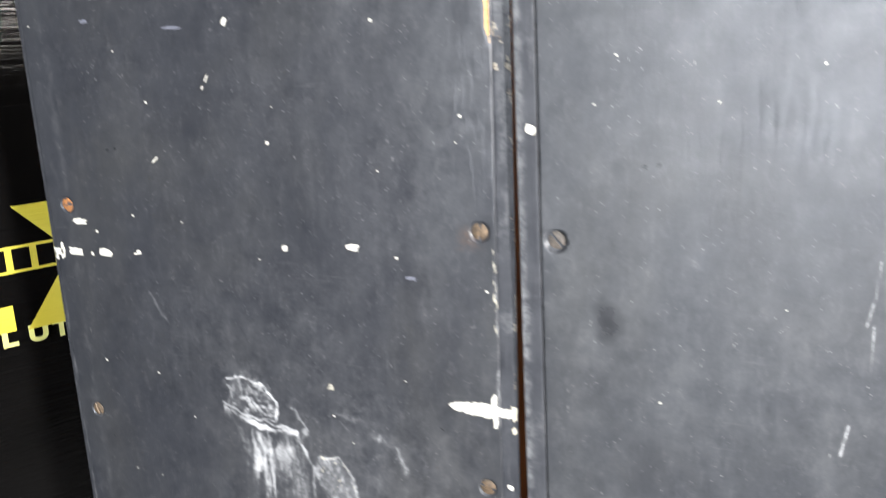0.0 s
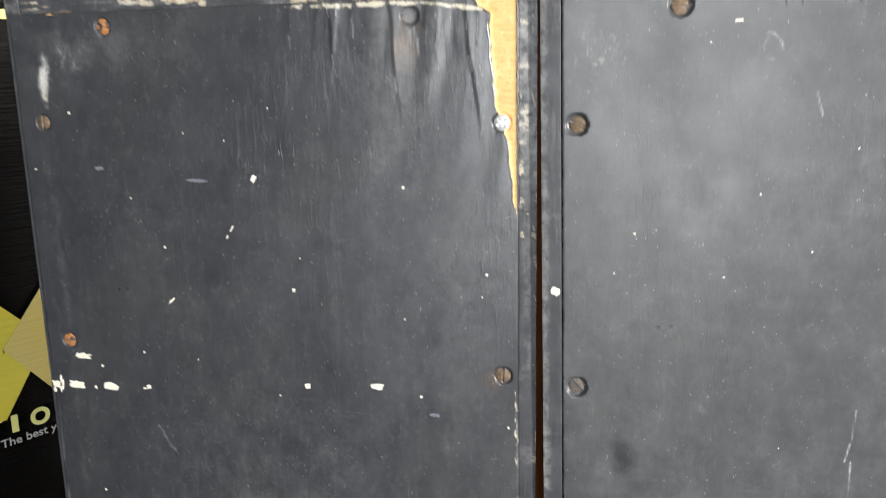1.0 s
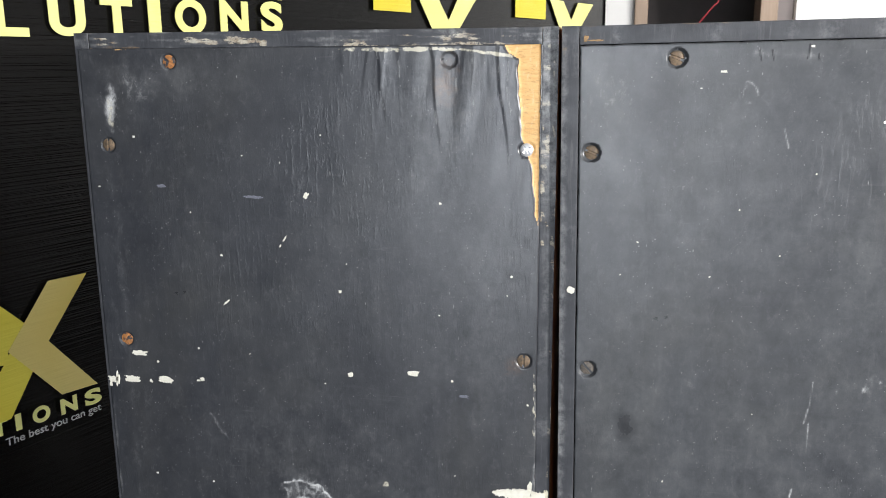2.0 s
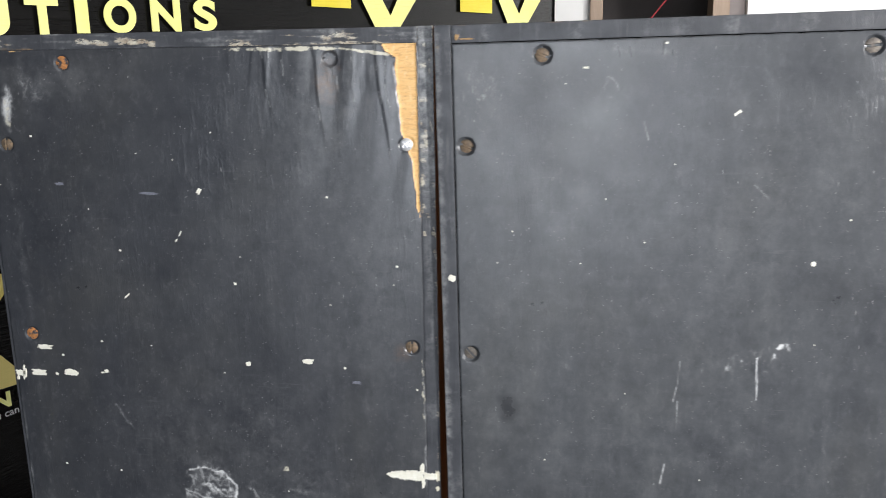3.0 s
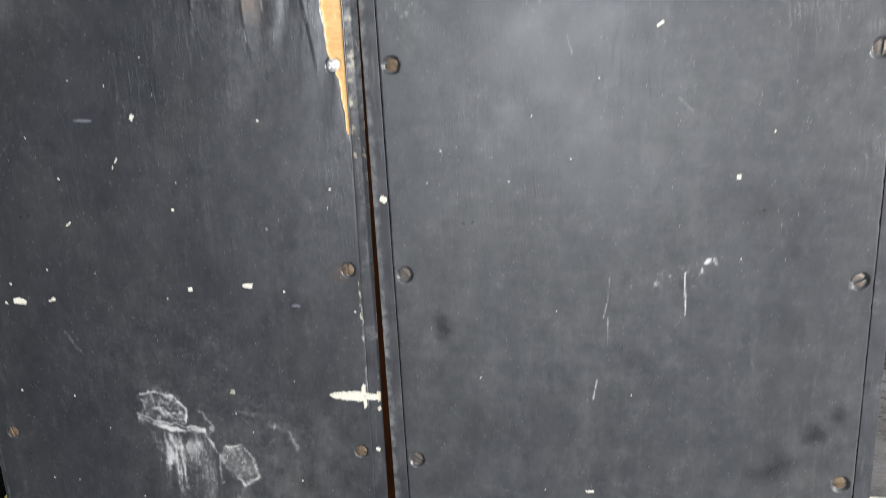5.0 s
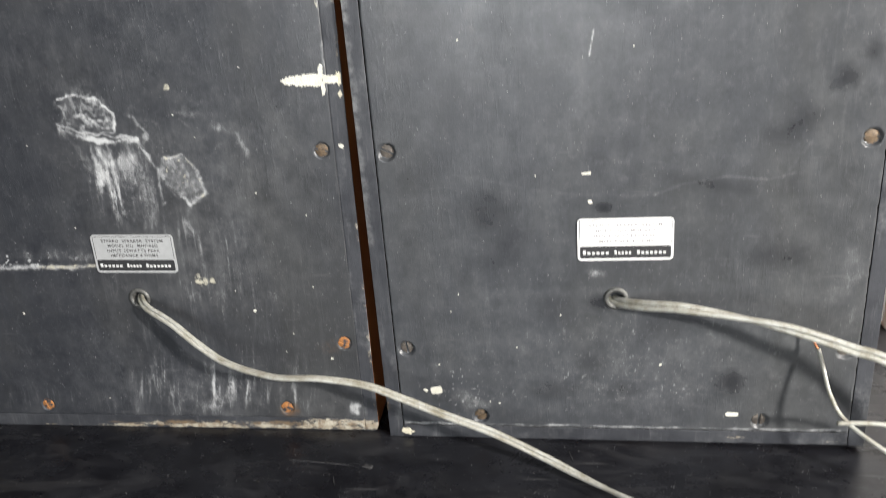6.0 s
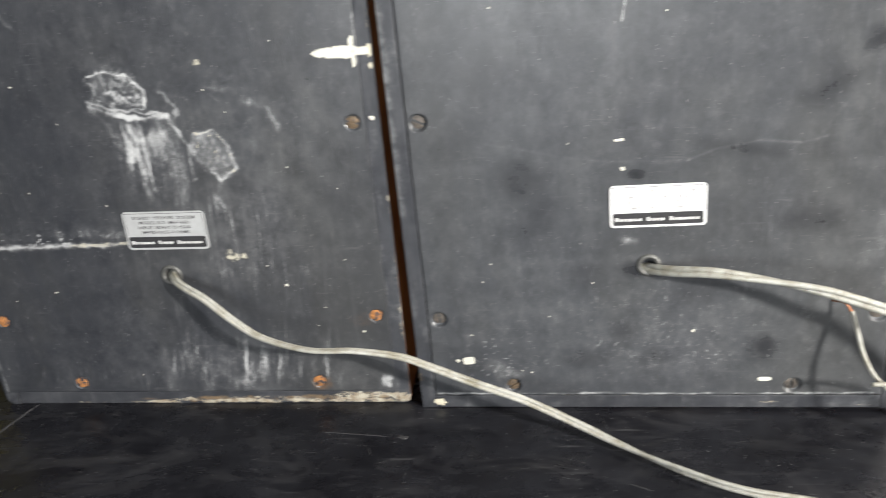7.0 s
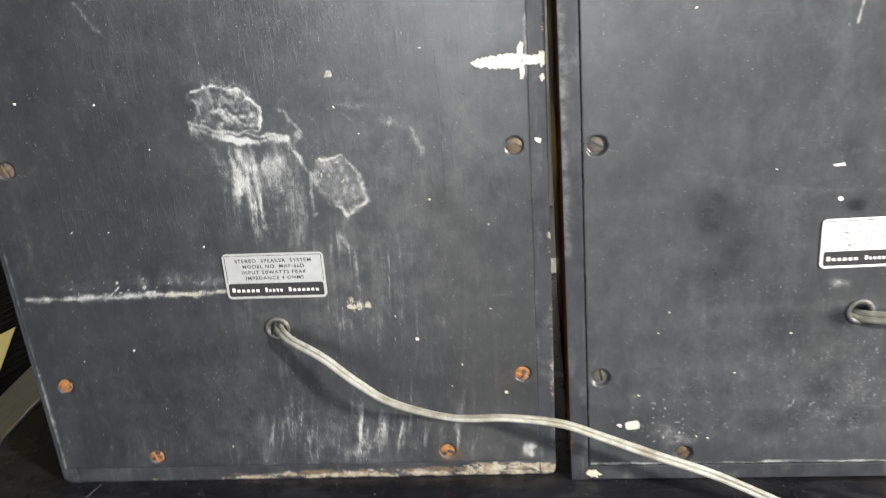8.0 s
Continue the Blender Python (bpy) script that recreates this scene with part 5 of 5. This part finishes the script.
SPECKS_WORN = ((168.3, 499.0), (265.8, 478.4), (232.1, 529.8), (221.1, 506.2), (218.1, 508.1), (245.8, 381.1), (290.6, 396.4), (73.9, 446.0), (139.6, 480.7), (113.3, 484.9), (183.0, 413.7), (190.9, 493.3), (110.8, 346.5), (165.1, 328.1), (284.9, 115.9),
               (286.5, 167.9), (254.6, 184.0), (266.3, 79.4), (259.2, 64.8), (122.7, 161.5), (102.6, 220.2), (68.3, 172.7), (46.4, 173.4), (117.1, 24.7), (34.1, 89.2), (255.6, 266.3), (219.4, 222.9), (207.4, 238.0), (229.2, 112.9))
SPECKS_NEAT = ((146.0, 479.0), (118.8, 328.7), (36.5, 415.6), (232.8, 366.1), (66.5, 278.6), (167.6, 270.1), (80.0, 528.6), (128.9, 430.0), (248.2, 444.9), (104.8, 457.3), (46.4, 436.4), (89.6, 415.9),
               (56.4, 113.3), (109.4, 194.0), (50.4, 100.3), (73.3, 30.4), (79.9, 29.1), (39.5, 59.5), (93.5, 73.2), (123.0, 97.8))
rng = random.Random(12)
for board, spots in ((worn_board, SPECKS_WORN), (neat_board, SPECKS_NEAT)):
    flecks([(u, z, rng.uniform(0.7, 1.5), rng.uniform(0.6, 1.2), rng.uniform(-60, 60)) for u, z in spots], board, WHITE_PAINT)
# the painted cross at the edge and the dabs at the other edge, lapping on to the side boards


def painted_blade(u0, u1, z, profile, seed):
    """A dab of paint bled along the grain: a long shape with a bitten outline above and below."""
    rng = random.Random(seed)
    count = int((u1 - u0) / 0.45)
    rows = []
    for k in range(count + 1):
        s = k / count
        half = np.interp(s, *profile)
        bite = min(half, 1.9)
        rows.append((u0 + s * (u1 - u0), z + half - bite * rng.uniform(0, 0.8), z - half + bite * rng.uniform(0, 0.8)))
    outline = [(u / 1000, low / 1000) for u, high, low in rows] + [(u / 1000, high / 1000) for u, high, low in reversed(rows)]
    return slab(outline, 0.0006, lambda u, d, v: Vector((u, d - 0.0004, v)))


part("painted_mark", painted_blade(281.5, 307.5, 256.8, ((0, 0.12, 0.3, 0.75, 1), (1.2, 2.7, 3.5, 4.6, 4.4)), 5), WHITE_PAINT, worn_board)
part("painted_mark", painted_blade(308.2, 317.5, 257.0, ((0, 1), (3.3, 3.0)), 6), WHITE_PAINT, worn_board)
flecks([(307.2, 262.2, 3.0, 9.5, 3), (307.8, 251.8, 2.6, 9.5, 4)], worn_board, WHITE_PAINT, "painted_mark", "", 0.25)
flecks([(318.2, 257.2, 3.0, 8.4, 0), (318.0, 247.6, 2.8, 3.6, 0)], worn, CREAM_PAINT, "painted_mark", "", 0.2)
flecks([(4.2, 321.2, 8.0, 4.6, 0), (7.6, 321.8, 3.0, 10.0, 4), (1.8, 317.2, 2.2, 3.0, 0)], worn, WHITE_PAINT, "painted_mark", "", 0.4)
flecks([(6.2, 404.6, 4.6, 4.8, 20)], neat, WHITE_PAINT, "paint_fleck", "", 0.3)
flecks([(181.1, 509.3, 5.4, 1.8, -35), (92.1, 537.9, 4.0, 1.4, 0), (229.1, 417.7, 3.0, 3.2, 0), (284.5, 528.8, 2.8, 2.2, 0), (28.4, 38.8, 3.6, 2.2, 30), (140.5, 194.8, 6.2, 1.9, -3), (142.6, 176.3, 3.0, 2.6, 20), (187.8, 60.8, 1.8, 2.2, 0), (139.2, 551, 2.2, 1.4, 0)], neat_board, WHITE_PAINT)
for u, z, w, h, turn in ((36.0, 38.8, 10.5, 7.6, -10), (235.3, 23.0, 11.0, 4.0, 0)):
    ob = new("paint_fleck", fleck_mesh(w * 0.86, h * 0.86, int(u), WHITE_PAINT, 0.04, 30))
    ob.parent = neat_board
    ob.matrix_basis = pose(u / 1000, 0, z / 1000, 0, turn, 0)
flecks([(13.3, 558.3, 2.6, 3.6, 20), (19.3, 557.1, 9.0, 1.0, 0)], neat, TAN_CHIP, "wood_chip", "", 0.3)
flecks([(12.2, 4.4, 8.0, 5.0, 10)], neat, CREAM_PAINT, "paint_fleck", "", 0.3)

# ---- cables ----


def twin_cable(label, points, radius, turns):
    """Two sleeved conductors moulded side by side, turning over along their way."""
    cable = tagged(new("speaker_cable"), label, "cable", "loudspeaker cables")
    for side in (0.0, math.pi):
        part("conductor", tube_mesh(points, radius, 12, 10, radius * 0.88, [side + k for k in turns]), CABLE, cable, "", True)
    return cable


twin_cable("grubby white twin cable running from a loudspeaker on to the table",
           [(-0.1622, 0.006, 0.1088), (-0.160, -0.002, 0.1080), (-0.152, -0.010, 0.1045), (-0.133, -0.018, 0.0970), (-0.113, -0.024, 0.0830), (-0.092, -0.030, 0.0725), (-0.059, -0.036, 0.066), (-0.028, -0.036, 0.065), (0.002, -0.034, 0.059), (0.024, -0.034, 0.050), (0.054, -0.036, 0.038), (0.087, -0.039, 0.026), (0.120, -0.045, 0.012), (0.149, -0.059, 0.0048), (0.183, -0.083, 0.0045), (0.217, -0.101, 0.0045), (0.266, -0.114, 0.0045), (0.367, -0.150, 0.0045), (0.47, -0.24, 0.0045)],
           0.00148, (0.0, 0.0, 0.05, 0.25, 0.7, 1.15, 1.35, 1.2, 0.9, 0.6, 0.35, 0.2, 0.1, 1.4, 2.7, 3.0, 3.9, 5.2, 6.3))
twin_cable("grubby white twin cable arching away from a loudspeaker",
           [(0.165, 0.004, 0.1085), (0.168, -0.008, 0.108), (0.183, -0.020, 0.111), (0.206, -0.030, 0.114), (0.239, -0.037, 0.111), (0.270, -0.044, 0.106), (0.301, -0.050, 0.097), (0.322, -0.055, 0.091), (0.37, -0.07, 0.066), (0.43, -0.10, 0.02), (0.48, -0.14, 0.0048), (0.60, -0.20, 0.0048)],
           0.0019, (0.25, 0.25, 0.25, 0.5, 1.5, 2.7, 3.0, 3.1, 3.3, 4.0, 5.0, 6.3))
loose = tagged(new("stripped_wire"), "stripped single wire end with a bare copper tip", "wire")
part("sleeve", tube_mesh([(0.2915, -0.0235, 0.082), (0.2945, -0.029, 0.070), (0.298, -0.036, 0.056), (0.306, -0.045, 0.043), (0.328, -0.060, 0.030), (0.37, -0.085, 0.008), (0.42, -0.11, 0.0025), (0.5, -0.17, 0.0025)], 0.0014, 10, 8), CABLE, loose, "grubby white sleeve", True)
part("copper_tip", tube_mesh([(0.282, -0.0105, 0.0835), (0.284, -0.016, 0.0855), (0.288, -0.020, 0.0862), (0.2916, -0.0236, 0.0815)], 0.0007, 8, 6), COPPER, loose, "bent bare copper end", True)
stub = tagged(new("cut_wire"), "cut end of a grubby white wire", "wire")
part("sleeve", tube_mesh([(0.299, -0.050, 0.045), (0.329, -0.051, 0.0445), (0.36, -0.06, 0.036), (0.42, -0.09, 0.0025), (0.52, -0.15, 0.0025)], 0.0014, 10, 8), CABLE, stub, "", True)

# ---- things farther along the table ----


def cloth_bundle(x, y, wide, high, seed):
    bm = bmesh.new()
    bmesh.ops.create_icosphere(bm, subdivisions=6, radius=1.0)
    for v in bm.verts:
        p = v.co.copy()
        q = Vector((p.x * 1.6 + p.z * 0.8, p.y * 1.6, p.z * 0.7 + seed))
        folds = 1.2 * abs(noise.noise(q * 1.7)) + 0.7 * abs(noise.noise(q * 3.6)) + 0.3 * abs(noise.noise(q * 8))
        k = 0.78 + 0.5 * folds
        v.co = Vector((x + p.x * wide * k, y + p.y * wide * k, max(0.0, high * (0.48 + 0.62 * p.z * k))))
    return bm


cloth = tagged(new("cloth_bundle"), "crumpled cream cloth lying on the table", "cloth")
part("cloth", cloth_bundle(0.775, 0.98, 0.155, 0.20, 3.0), CLOTH, cloth, "", True)


def table_mark(x0, y0, x1, y1, wide, seed, material):
    """A pale scuff or scratch lying on the tabletop."""
    length, turn = math.hypot(x1 - x0, y1 - y0), math.degrees(math.atan2(y1 - y0, x1 - x0))
    ob = new("scuff_mark", fleck_mesh(1000 * length, wide, seed, material, 0.5, 40))
    ob.parent = table
    ob.matrix_basis = pose((x0 + x1) / 2, (y0 + y1) / 2, -0.00095, 0, 0, turn) @ pose(0, 0, 0, -90, 0, 0)


SCUFF = plain("faint_pale_scuff", (0.06, 0.06, 0.063), (0.022, 0.022, 0.024), 0.6, 0.0, 260, 0.3)
for row in ((-0.296, -0.004, -0.312, -0.060, 1.6), (0.003, -0.043, -0.003, -0.041, 4.0), (-0.055, -0.0365, -0.012, -0.041, 0.6), (-0.0215, -0.054, -0.019, -0.062, 0.6), (0.137, -0.020, 0.140, -0.033, 0.4), (0.150, -0.089, 0.163, -0.095, 0.6)):
    table_mark(*row, int(abs(row[0]) * 9000), SCUFF)


def ribbed_case(x, y, wide, deep, high):
    """A small light grey plastic case with upright ribs."""
    case = tagged(new("ribbed_case"), "small light grey ribbed plastic case on the table", "case")
    part("body", box(x, y, -0.001, x + wide, y + deep, high, 0.004), GREY_PLASTIC, case)
    for k in range(9):
        part("rib", box(x - 0.002, y + 0.008 + k * deep / 10, 0.004, x + 0.001, y + 0.013 + k * deep / 10, high - 0.006, 0.0006), GREY_PLASTIC, case)
    return case


ribbed_case(0.402, 0.150, 0.10, 0.10, 0.045)
